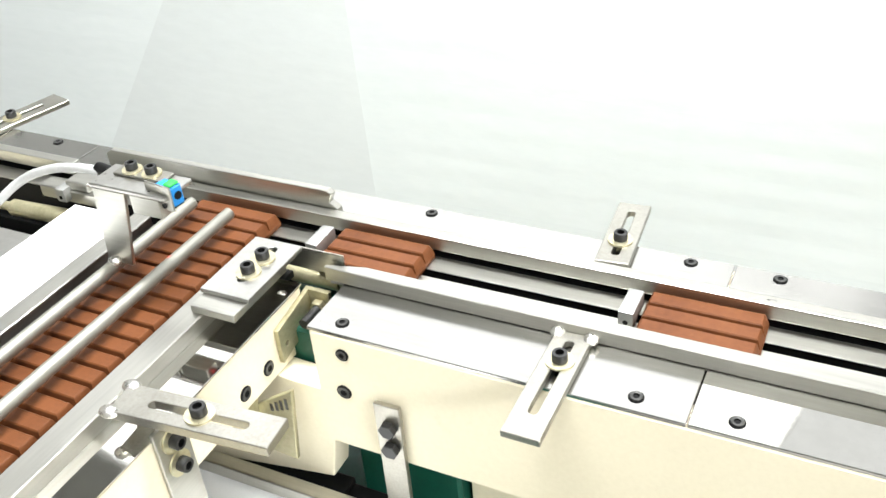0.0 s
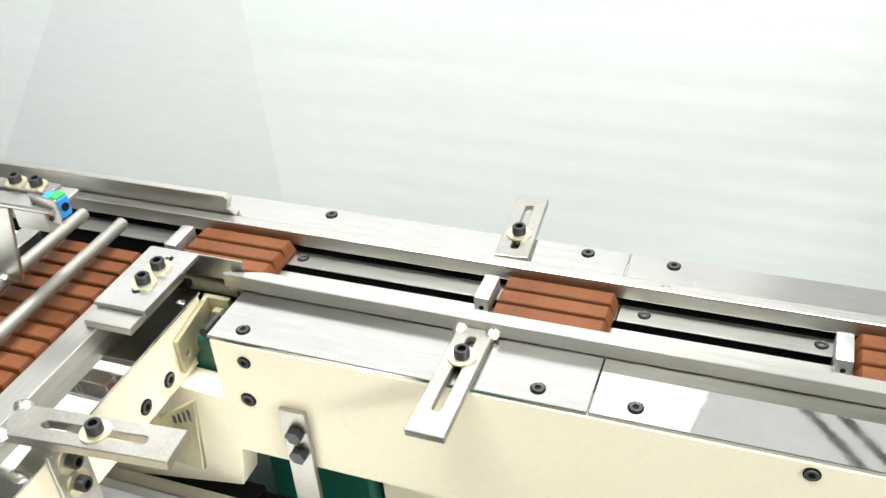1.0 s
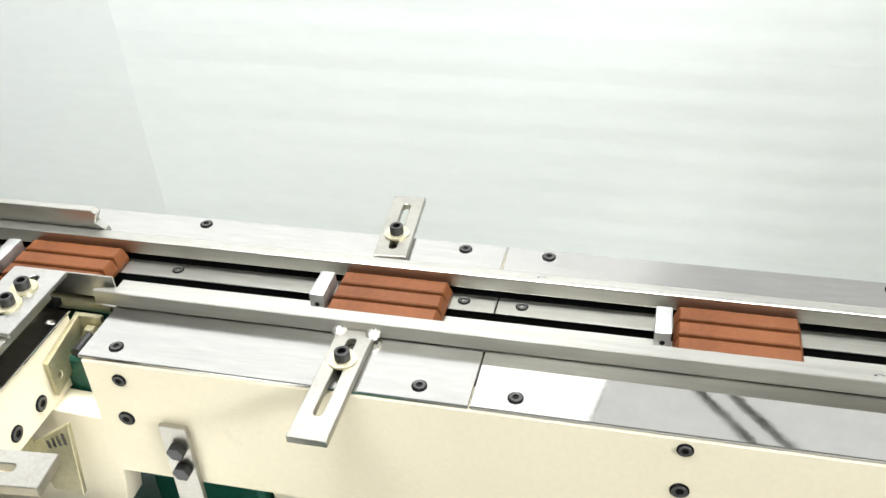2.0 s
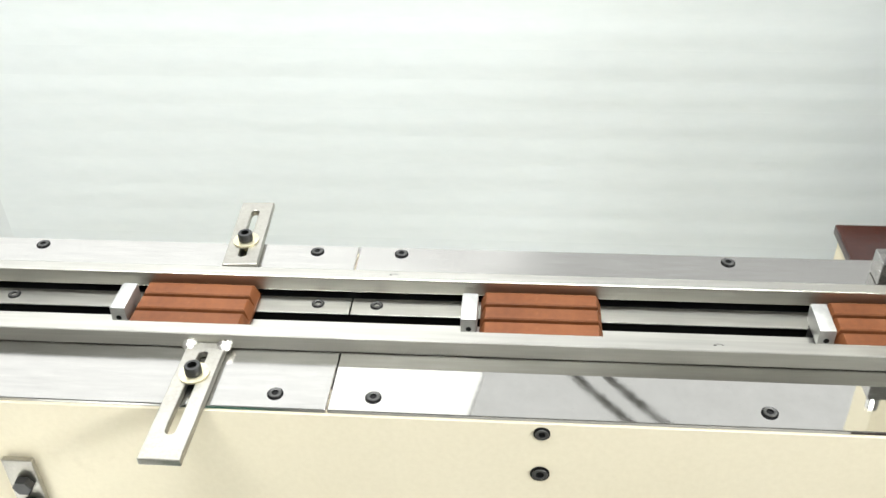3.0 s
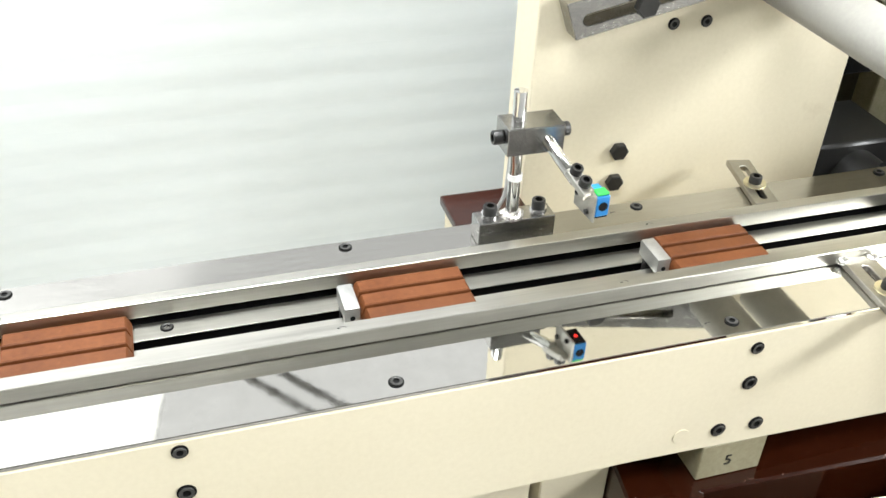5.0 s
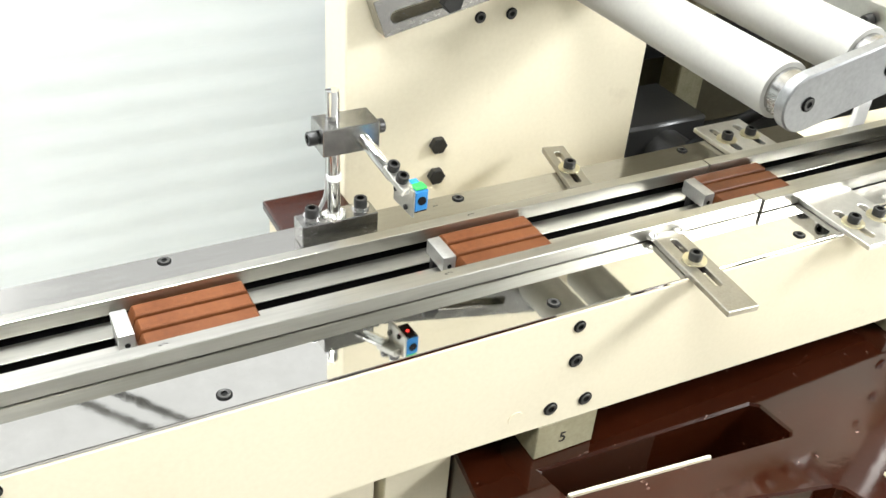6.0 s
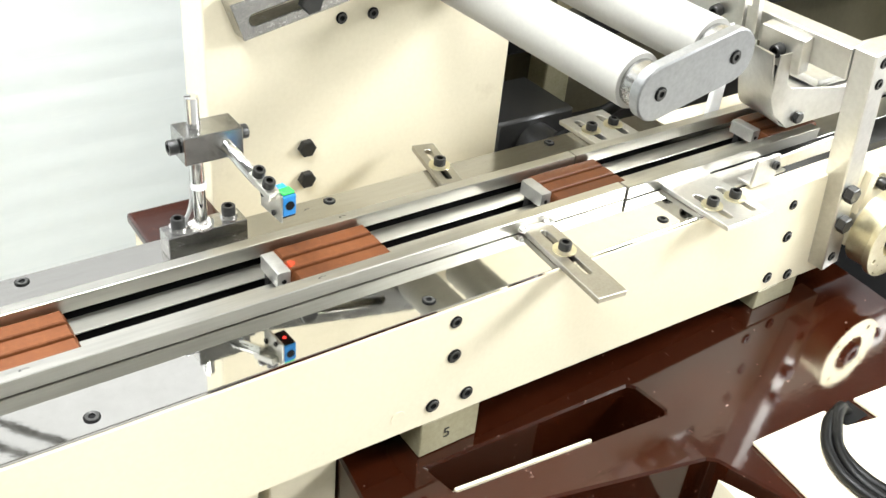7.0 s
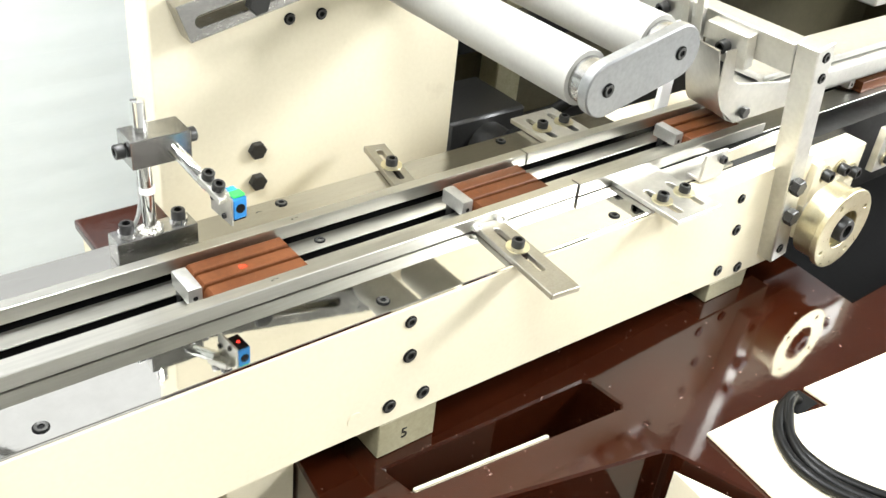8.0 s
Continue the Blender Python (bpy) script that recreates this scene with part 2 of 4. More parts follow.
def flush_head(r):
    """A countersunk socket screw: dark rim of the hole, worn head, black socket."""
    bm = bmesh.new()
    n = 24
    rings = [(r, -0.001), (r, 0.0005), (r * 0.86, 0.0003), (r * 0.83, 0.0010), (r * 0.76, 0.0014), (r * 0.44, 0.0012), (r * 0.38, 0.0002)]
    loops = []
    for q, z in rings:
        loops.append([bm.verts.new((q * math.cos(2 * math.pi * k / n), q * math.sin(2 * math.pi * k / n), z)) for k in range(n)])
    for row, (a, b) in enumerate(zip(loops, loops[1:])):
        for k in range(n):
            bm.faces.new((a[k], a[(k + 1) % n], b[(k + 1) % n], b[k])).material_index = 0 if row in (3, 4) else 1
    bm.faces.new(loops[-1]).material_index = 1
    me = mesh_of("flush_head", bm, WORN)
    me.materials.append(SOCKET)
    return me


def hex_head(r, h, material=OXIDE):
    bm = bmesh.new()
    plate(bm, ring(0, 0, r, 6), [], 0, h, None, r * 0.1)
    return mesh_of("hex_head", bm, material)


CAP6 = cap_head(0.0051, 0.0062)
CAP5 = cap_head(0.0043, 0.0052)
CAP8 = cap_head(0.0062, 0.0085)
WASH6 = washer_mesh(0.0092, 0.0034, 0.0014)
WASH5 = washer_mesh(0.0072, 0.0028, 0.0012)
FLUSH = flush_head(0.0049)
FLUSH_S = flush_head(0.0044)
SUNK = flush_head(0.0058)
HEX8 = hex_head(0.0078, 0.0065)
HEX6 = hex_head(0.0060, 0.0050)


def cap_bolt(parent, m, head=CAP6, wash=WASH6, thick=0.0014):
    """A socket-head bolt on its washer."""
    b = placed("bolt", head, parent, m @ pose(0, 0, thick if wash else 0), "black socket-head bolt")
    if wash:
        placed("washer", wash, parent, m, "yellow zinc washer")
    return b


# ---- hall ----
def slab(name, x0, x1, y0, y1, z0, z1, material, label, category):
    bm = bmesh.new()
    box(bm, x0, x1, y0, y1, z0, z1)
    return solo(name, bm, material, label, category, kind="structure", smooth=0)


slab("floor", -3.0, 4.5, -2.6, 4.6, -0.1, 0.0, CONCRETE, "grey concrete floor of the machine hall", "floor")
slab("ceiling", -3.0, 4.5, -2.6, 4.6, CEILING, CEILING + 0.1, CEIL_PAINT, "grey painted ceiling of the machine hall", "ceiling")
slab("wall_west", -3.1, -3.0, -2.6, 4.6, 0.0, CEILING, PLASTER, "plain pale grey plaster wall", "wall")
slab("wall_east", 4.5, 4.6, -2.6, 4.6, 0.0, CEILING, PLASTER, "plain pale grey plaster wall", "wall")
slab("wall_south", -3.0, 4.5, -2.7, -2.6, 0.0, CEILING, PLASTER, "plain pale grey plaster wall", "wall")
slab("wall_north", -3.0, 4.5, 4.6, 4.7, 0.0, CEILING, PLASTER, "plain pale grey plaster wall", "wall")


def ceiling_light(x, y, hx, hy, watts, glow, z, turn):
    t = thing("ceiling_light", x, y, z, "rectangular white light panel under the ceiling, out of view" if z == CEILING else "rectangular white light hung on two rods", "lamp", "ceiling lights", m=pose(x, y, z, 0, 0, turn))
    if z < CEILING:
        for sx in (-1, 1):
            bm = bmesh.new()
            rod(bm, (sx * hx * 0.8, 0, -0.006), (sx * hx * 0.8, 0, CEILING - z), 0.006, 10)
            part("hanging_rod", bm, WHITE_PLASTIC, t, "white hanging rod")
    bm = bmesh.new()
    plate(bm, [(-hx - 0.006, -hy - 0.006), (hx + 0.006, -hy - 0.006), (hx + 0.006, hy + 0.006), (-hx - 0.006, hy + 0.006)],
          [[(-hx, -hy), (hx, -hy), (hx, hy), (-hx, hy)]], -0.034, -0.004)
    part("frame", bm, WHITE_PLASTIC, t, "white metal frame")
    bm = bmesh.new()
    box(bm, -hx, hx, -hy, hy, -0.03, -0.006)
    part("diffuser", bm, DIFFUSER if glow > 1 else GREY_CEILING_GLOW, t, "glowing white diffuser")
    lamp = bpy.data.lights.new("ceiling_light", "AREA")
    lamp.shape, lamp.size, lamp.size_y, lamp.energy, lamp.color = "RECTANGLE", 2 * hx, 2 * hy, watts, (0.965, 0.99, 1.0)
    ob = new("lamp", lamp)
    ob.matrix_basis = pose(x, y, z - 0.040, 0, 0, turn)


for row in LAMPS:
    ceiling_light(*row)


# Two unseen rods, added so that the polished plate mirrors dark streaks
for dx in (0.0, 0.11):
    bm = bmesh.new()
    rod(bm, (-0.93 + dx, 3.54, 2.84), (1.15 + dx, 0.94, 2.84), 0.014, 14)
    solo("streak_rod", bm, GROUND_STEEL, "thin dark rod added out of view for a mirrored streak", "pipe", kind="structure")


def roller_shutter():
    t = thing("roller_shutter", 0.6, 1.0, 0, "white roller shutter of narrow rounded slats behind the machine", "shutter")
    w, pitch = 2.9, 0.052
    bm = bmesh.new()
    prof = [(-0.0004 * math.sin(math.pi * k / 12) ** 2, pitch * k / 12) for k in range(13)] + [(0.012, pitch), (0.012, 0.0)]
    a = [bm.verts.new((-w, y, z)) for y, z in prof]
    b = [bm.verts.new((w, y, z)) for y, z in prof]
    for k in range(len(prof)):
        j = (k + 1) % len(prof)
        bm.faces.new((a[k], a[j], b[j], b[k]))
    bm.faces.new(a)
    bm.faces.new(list(reversed(b)))
    me = mesh_of("slat", bm, SHUTTER, 30)
    for k in range(26):
        placed("slat", me, t, pose(0, 0, 0.01 + k * pitch))
    bm = bmesh.new()
    box(bm, -w, w, -0.003, 0.015, 0.01 + 26 * pitch, 0.05 + 26 * pitch, 0.003)
    part("top_rail", bm, SHUTTER, t)
    # a sheet of paler grey film that hangs on the slats
    bm = bmesh.new()
    bm.faces.new([bm.verts.new(v) for v in ((-2.20, -0.0008, 0.36), (-1.455, -0.0008, 0.36), (-1.475, -0.0008, 1.15), (-1.63, -0.0008, 1.15))])
    ext = bmesh.ops.extrude_face_region(bm, geom=list(bm.faces))["geom"]
    bmesh.ops.translate(bm, vec=(0, -0.0002, 0), verts=[g for g in ext if isinstance(g, bmesh.types.BMVert)])
    part("film_sheet", bm, SHUTTER_GREY, t, "pale grey film sheet on the slats", 0)


roller_shutter()

# ---- the machine's bed ----
ZD = 1.0       # deck
CH0, CH1 = 0.0610, 0.1120   # channel between the rails
FLOOR = 0.9950


def scribe(parent, x, y, z, s):
    """A hand-drawn mark: two short strokes."""
    bm = bmesh.new()
    for k in range(7):
        a0, a1 = 0.5 * k, 0.5 * k + 0.5
        p = [(x + s * math.cos(a0), y + 0.4 * s * math.sin(a0), z), (x + s * math.cos(a1) + 0.1 * s * k, y + 0.4 * s * math.sin(a1), z)]
        rod(bm, p[0], p[1], 0.00022, 5)
    part("scribed_mark", bm, OXIDE, parent, "faint hand-drawn mark", 0)


def conveyor_bed():
    t = thing("conveyor_bed", 0, 0, 0, "cream enamelled conveyor bed with polished steel top plates", "conveyor")
    # front side plate, cut away low down at its start
    bm = bmesh.new()
    out = [(-0.283, 0.997), (-0.283, 0.944), (-0.332, 0.946), (-0.345, 0.940), (-0.420, 0.940), (-0.420, 0.8265), (-0.286, 0.852), (-0.279, 0.893), (0.40, 0.8945), (0.960, 0.877), (0.960, 0.997)]
    plate(bm, out, [], -0.022, 0.0, UPRIGHT, 0.0008)
    front = part("front_side_plate", bm, CREAM, t, "cream enamelled side plate", 0)
    bm = bmesh.new()
    box(bm, -1.3, 1.3, 0.132, 0.162, 0.892, 0.997, 0.0008)
    rear = part("rear_side_plate", bm, CREAM, t, "cream enamelled side plate", 0)
    # dark inner tray under the chain
    bm = bmesh.new()
    box(bm, -2.0, 2.1, 0.024, 0.131, 0.90, 0.94)
    part("chain_tray", bm, BLACK, t, "black chain tray", 0)
    # black fill added either side of the slot, in place of the cavity's shade
    for y0, y1 in ((0.024, 0.0850), (0.0972, 0.131)):
        bm = bmesh.new()
        box(bm, -2.0 if y0 > 0.05 else -0.28, 2.05, y0, y1, 0.9402, FLOOR - 0.0014)
        part("slot_dark_fill", bm, BLACK, t, "black fill added to keep the slot dark", 0)
    # channel floor strips with the chain slot between them
    bm = bmesh.new()
    box(bm, -0.3, 2.05, 0.0565, 0.0868, FLOOR - 0.0012, FLOOR, 0.0003)
    part("floor_strip", bm, BRUSHED, t, "brushed steel strip", 0)
    for x0, x1 in ((-2.0, -0.0287), (-0.0277, 2.05)):
        bm = bmesh.new()
        box(bm, x0, x1, 0.0952, 0.1122, FLOOR - 0.0012, FLOOR, 0.0003)
        fs = part("floor_strip", bm, BRUSHED, t, "brushed steel strip", 0)
        for x in (-0.62, -0.265, -0.051, -0.011, 0.100, 0.465):
            if x0 < x < x1:
                placed("screw", FLUSH_S, fs, pose(x, 0.1047, FLOOR - 0.0002), "black flush screw")
    # top plates, front and rear
    for x0, x1, mat, lab in ((-0.285, -0.0265, PLATE, "satin steel top plate"), (-0.0258, 0.728, MIRROR, "mirror-polished steel top plate")):
        bm = bmesh.new()
        box(bm, x0, x1, 0.0008, 0.0608, 0.9972, ZD, 0.0005)
        p = part("top_plate", bm, mat, t, lab, 0)
        for x in (-0.263, -0.059, 0.0, 0.229, 0.460, 0.690):
            if x0 < x < x1:
                placed("screw", FLUSH, p, pose(x, 0.0125, ZD), "black flush screw")
        if x1 > 0.5:
            scribe(p, 0.443, 0.0150, ZD + 0.0001, 0.0022)
    for x0, x1, mat in ((-0.62, -0.0315, PLATE), (-0.0305, 0.82, PLATE), (-1.3, -0.621, PLATE)):
        bm = bmesh.new()
        box(bm, x0, x1, 0.1185, 0.1660, 0.9972, ZD, 0.0005)
        p = part("top_plate", bm, mat, t, "satin steel top plate", 0)
        for x in (-0.666, -0.266, -0.061, 0.0, 0.229, 0.462, 0.690, 0.86):
            if x0 < x < x1:
                placed("screw", FLUSH, p, pose(x, 0.1580, ZD), "black flush screw")
        if x1 > 0.5:
            scribe(p, 0.440, 0.1545, ZD + 0.0001, 0.0022)
    bm = bmesh.new()
    box(bm, 0.729, 0.86, 0.0225, 0.0480, 0.9972, ZD, 0.0005)
    part("top_plate", bm, SATIN, t, "satin steel top plate", 0)
    # sunk bolts in the front face
    for x, z, r in ((-0.2585, 0.983, 0), (-0.2620, 0.948, 1), (0.0995, 0.989, 0), (0.0995, 0.955, 1), (0.476, 0.984, 0), (0.478, 0.952, 1), (0.494, 0.909, 1), (0.463, 0.910, 1),
                    (0.853, 0.976, 0), (0.861, 0.939, 1), (0.851, 0.895, 1), (0.884, 0.888, 1)):
        placed("bolt", SUNK if r else FLUSH, front, pose(x, -0.0004, z, 90), "black sunk bolt")
    bm = bmesh.new()
    rod(bm, (0.433, 0.001, 0.9115), (0.433, -0.0006, 0.9115), 0.0062, 24)
    part("plug", bm, CREAM, front, "painted-over plug")
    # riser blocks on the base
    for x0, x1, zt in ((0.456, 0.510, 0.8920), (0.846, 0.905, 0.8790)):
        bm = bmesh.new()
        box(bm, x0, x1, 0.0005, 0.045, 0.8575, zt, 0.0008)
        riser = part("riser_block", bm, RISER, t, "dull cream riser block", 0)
        if x0 < 0.5:
            cu = bpy.data.curves.new("numeral", "FONT")
            cu.body, cu.size, cu.align_x, cu.extrude = "5", 0.014, "CENTER", 0.0002
            num = new("numeral", cu)
            num.matrix_basis = pose(x0 + 0.024, 0.0002, 0.869, 90)
            num.parent = riser
            cu.materials.append(OXIDE)
            tagged(num, "numeral 5 in black")
    return t


conveyor_bed()


def guide_rail(x0, x1, y0, y1, label, bevel_left=False, marks=()):
    t = thing("guide_rail", x0, y0, ZD, label, "rail", "guide rails along the channel")
    bm = bmesh.new()
    w, l = y1 - y0, x1 - x0
    if bevel_left:
        out = [(0, 0.001), (0.0005, 0.004), (0.03, w), (l, w), (l, 0), (0.03, 0)]
        plate(bm, out, [], 0.0006, 0.0122, None, 0.0006)
    else:
        box(bm, 0, l, 0, w, 0.0006, 0.0122, 0.0007, 2)
    part("bar", bm, BRUSHED, t, "brushed steel bar", 0)
    for m in marks:
        scribe(t, m - x0, w / 2, 0.0123, 0.003)
    return t


guide_rail(-0.30, 0.6825, 0.0505, 0.0612, "long brushed steel guide rail along the channel", True, (0.205, 0.40))
guide_rail(-0.57, 0.6790, 0.1118, 0.1215, "long brushed steel guide rail along the channel", False, (-0.47, 0.0, 0.45))
guide_rail(0.684, 0.94, 0.0490, 0.0600, "short brushed steel guide rail before the former")
guide_rail(0.6805, 0.94, 0.1118, 0.1215, "short brushed steel guide rail before the former")
guide_rail(-1.3, -0.60, 0.1118, 0.1215, "long brushed steel guide rail along the channel")

# taller fence opposite the infeed, with its cut corner
bm = bmesh.new()
plate(bm, [(-0.565, 1.0005), (-0.565, 1.0235), (-0.559, 1.0275), (-0.338, 1.0275), (-0.334, 1.0245), (-0.337, 1.017), (-0.330, 1.012), (-0.328, 1.0005)], [], -0.0065, 0.0, Matrix.Translation((0, 0.1225, 0)) @ UPRIGHT, 0.0005)
solo("fence_plate", bm, BRUSHED, "tall brushed steel fence plate opposite the infeed", "rail", smooth=0)


def slotted_bracket(x, y, w, l, slot, bolts, m=None, label="", thick=0.005, taper=0.0, weld=True, head=CAP6, wash=WASH6, z=0.0):
    """A flat bar with a slot, its length along +y, and the bolts that hold it; slot: from, to along the length."""
    t = thing("slotted_bracket", label=label or "slotted nickel-plated flat bracket bolted to the deck", category="bracket", group="slotted brackets", m=m if m is not None else pose(x, y, ZD + 0.0004 + z))
    bm = bmesh.new()
    out = [(-w / 2, 0), (w / 2, 0), (w / 2 - taper, l), (-w / 2 + taper, l)]
    plate(bm, out, [obround(0, slot[0], 0, slot[1], 0.0029)], 0, thick, None, 0.0005)
    part("flat_bar", bm, NICKEL, t, "slotted flat bar", 0)
    for b in bolts:
        cap_bolt(t, pose(0, b, thick), head, wash)
    if weld:
        for s in (-1, 1):
            bm = bmesh.new()
            bmesh.ops.create_icosphere(bm, subdivisions=2, radius=0.0052, matrix=Matrix.Translation((s * (w / 2 - 0.001), l - 0.001, thick * 0.8)) @ Matrix.Diagonal((1.0, 1.3, 0.7, 1)))
            for v in bm.verts:
                v.co += v.co.normalized() * 0.0011 * noise.noise(v.co * 700)
            part("weld", bm, WELD, t, "bright weld bead")
    return t


slotted_bracket(-0.110, -0.047, 0.0245, 0.0975, (0.022, 0.086), (0.072 - 0.004,))
slotted_bracket(0, 0, 0.0245, 0.0800, (0.012, 0.066), (0.028,), pose(-0.1115, 0.1335, ZD + 0.0004, 0, 0, 4), weld=False)
slotted_bracket(0, 0, 0.0260, 0.1000, (0.030, 0.086), (0.060,), pose(0.576, -0.049, ZD + 0.0004, 0, 0, -5))
slotted_bracket(0, 0, 0.0200, 0.0690, (0.010, 0.056), (0.030,), pose(0.562, 0.1300, ZD + 0.0004, 0, 0, -12), weld=False)
slotted_bracket(0, 0, 0.0290, 0.1040, (0.034, 0.080), (0.048,), pose(-0.756, 0.130, ZD + 0.0004, 0, 0, -14.3), weld=False)


def twin_bracket(m, w, l):
    t = thing("twin_slot_bracket", label="wide steel bracket with two slots and two bolts", category="bracket", group="twin slot brackets", m=m)
    bm = bmesh.new()
    plate(bm, [(-w / 2, 0), (w / 2, 0), (w / 2, l), (-w / 2, l)], [obround(s * 0.014, 0.012, s * 0.014, 0.046, 0.0036) for s in (-1, 1)], 0, 0.0045, None, 0.0005)
    part("flat_plate", bm, BRIGHT, t, "two-slot flat plate", 0)
    for s in (-1, 1):
        cap_bolt(t, pose(s * 0.014, 0.030, 0.0045))
    return t


twin_bracket(pose(0.752, -0.026, ZD + 0.0004), 0.055, 0.081)
twin_bracket(pose(0.750, 0.183, ZD + 0.0004, 0, 0, 180), 0.055, 0.055)


def stop_angle():
    t = thing("stop_angle", 0.800, 0.013, ZD + 0.0004, "small bright steel angle with one screw on the deck", "bracket")
    bm = bmesh.new()
    box(bm, 0, 0.030, 0, 0.003, 0, 0.027, 0.0004)
    box(bm, 0, 0.030, 0.0032, 0.016, 0, 0.003, 0.0004)
    part("angle", bm, BRIGHT, t, "", 0)
    placed("screw", cap_head(0.0040, 0.0035), t, pose(0.024, -0.0002, 0.018, 90), "small round screw")
    return t


stop_angle()
bm = bmesh.new()
plate(bm, [(0.842, 1.0004), (0.930, 1.0004), (0.930, 1.016), (0.850, 1.012)], [], 0, 0.003, Matrix.Translation((0, 0.0290, 0)) @ UPRIGHT, 0.0004)
solo("guide_wing", bm, BRIGHT, "bright steel wing plate beside the short guide rail", "bracket", smooth=0)

# ---- upright cream frame with the sensor stand ----
def machine_column():
    t = thing("machine_column", 0, 0, 0, "tall cream enamelled machine column behind the rail", "machine column")
    bm = bmesh.new()
    box(bm, 0.392, 0.684, 0.225, 0.268, 0.0, 1.75, 0.001)
    p = part("panel", bm, CREAM, t, "cream enamelled panel", 0)
    for z in (1.0130, 0.9830):
        placed("bolt", HEX8, p, pose(0.4755, 0.2248, z, 90, 0, 0), "black hexagon bolt")
    for x in (0.507, 0.536):
        placed("bolt", FLUSH, p, pose(x, 0.2246, 1.121, 90), "black sunk bolt")
    return t


machine_column()


def column_bar():
    t = thing("slotted_bracket", label="dark ground-steel slotted bar bolted to the cream column", category="bracket", m=pose(0.416, 0.2247, 1.122, 0, -12.5, 0))
    bm = bmesh.new()
    plate(bm, [(0, 0), (0.20, 0), (0.20, 0.030), (-0.004, 0.030)], [obround(0.012, 0.013, 0.14, 0.013, 0.0048)], 0, 0.018, UPRIGHT, 0.0006)
    part("bar", bm, GROUND_STEEL, t, "", 0)
    placed("bolt", hex_head(0.0095, 0.008), t, pose(0.056, -0.0185, 0.0135, 90), "black hexagon bolt")
    return t


column_bar()


def photo_sensor(name, m, arm=True):
    """A small sensor head: its lens looks along -y, its back along +y."""
    t = thing(name, label="small blue photoelectric sensor with a lit green lamp", category="sensor", group="photo sensors", m=m)
    bm = bmesh.new()
    box(bm, -0.0048, 0.0048, -0.004, 0.012, -0.0105, 0.0040, 0.0008)
    part("housing", bm, BLUE, t, "blue plastic housing", 0)
    bm = bmesh.new()
    box(bm, -0.0042, 0.0042, -0.0034, 0.004, 0.0042, 0.0062, 0.0008)
    part("indicator", bm, LED_GREEN, t, "glowing green indicator")
    bm = bmesh.new()
    rod(bm, (0, -0.0038, -0.0030), (0, -0.0046, -0.0030), 0.0030, 20)
    part("lens", bm, SOCKET, t, "black round lens")
    bm = bmesh.new()
    box(bm, -0.0042, 0.0042, -0.0034, 0.0114, -0.0113, -0.0106)
    win = part("beam_window", bm, SOCKET, t, "dark red beam window", 0)
    bm = bmesh.new()
    rod(bm, (0, 0.004, -0.0114), (0, 0.004, -0.0117), 0.0013, 14)
    part("emitter", bm, LED_RED, win, "glowing red emitter")
    bm = bmesh.new()
    box(bm, -0.0066, -0.0050, -0.0046, 0.020, -0.0135, 0.0055, 0.0004)
    clip = part("clip", bm, BRUSHED, t, "steel clip", 0)
    for y, z in ((0.003, -0.0095), (0.016, -0.0030)):
        placed("screw", cap_head(0.0018, 0.0014), clip, pose(-0.0068, y, z, 0, -90), "small screw")
    return t


def sensor_stand():
    t = thing("sensor_stand", 0.350, 0.143, ZD + 0.0004, "chrome rod stand with clamp block holding a photo sensor", "stand")
    bm = bmesh.new()
    box(bm, -0.0270, 0.0320, -0.0075, 0.0105, 0, 0.0185, 0.0006)
    base = part("base_block", bm, GROUND_STEEL, t, "ground steel base block", 0)
    for x in (-0.0155, 0.0225):
        cap_bolt(base, pose(x, 0.004, 0.0185), CAP6, washer_mesh(0.0064, 0.003, 0.002, CHROME), 0.002)
    bm = bmesh.new()
    rod(bm, (0, 0, 0.018), (-0.001, 0.001, 0.1185), 0.0048, 28, bevel=0.0006)
    part("upright_rod", bm, CHROME, t, "chrome upright rod")
    bm = bmesh.new()
    for k in range(14):
        a = k * 2.4
        bmesh.ops.create_icosphere(bm, subdivisions=1, radius=0.0022 + 0.0012 * random.random(), matrix=Matrix.Translation((0.0065 * math.cos(a) * (0.7 + 0.4 * random.random()), 0.0065 * math.sin(a), 0.0192)))
    part("weld", bm, WELD, t, "bright lumpy weld")
    bm = bmesh.new()
    rod(bm, (0, 0, 0.0495), (0, 0, 0.0540), 0.0054, 24)
    part("cable_tie", bm, WHITE_PLASTIC, t, "white cable tie")
    bm = bmesh.new()
    box(bm, -0.0135, 0.0280, -0.0145, 0.0095, 0.0765, 0.0970, 0.0006)
    clamp = part("clamp_block", bm, GROUND_STEEL, t, "ground steel clamp block", 0)
    placed("bolt", CAP6, clamp, pose(-0.0145, -0.003, 0.0865, 0, -90), "black clamp screw")
    placed("bolt", CAP6, clamp, pose(0.0295, -0.003, 0.0875, 0, 90), "black clamp screw")
    a, e = Vector((0.015, -0.008, 0.0875)), Vector((0.0235, -0.0486, 0.0729))
    d = (e - a).normalized()
    bm = bmesh.new()
    rod(bm, a, e, 0.0045, 24, bevel=0.0005)
    part("arm", bm, CHROME, t, "chrome arm")
    side = Vector((0, 0, 1)).cross(d).normalized()
    m = Matrix((side, -d, side.cross(-d))).transposed().to_4x4()
    m.translation = e
    bm = bmesh.new()
    bmesh.ops.transform(bm, matrix=m, verts=box(bm, -0.0048, 0.0048, -0.0165, 0.0080, -0.0005, 0.0048, 0.0006))
    part("tongue", bm, BRUSHED_Y, t, "flattened steel tongue", 0)
    for y in (0.0035, -0.0075):
        placed("bolt", CAP5, t, m @ pose(0, y, 0.0048), "black socket-head bolt")
    return t


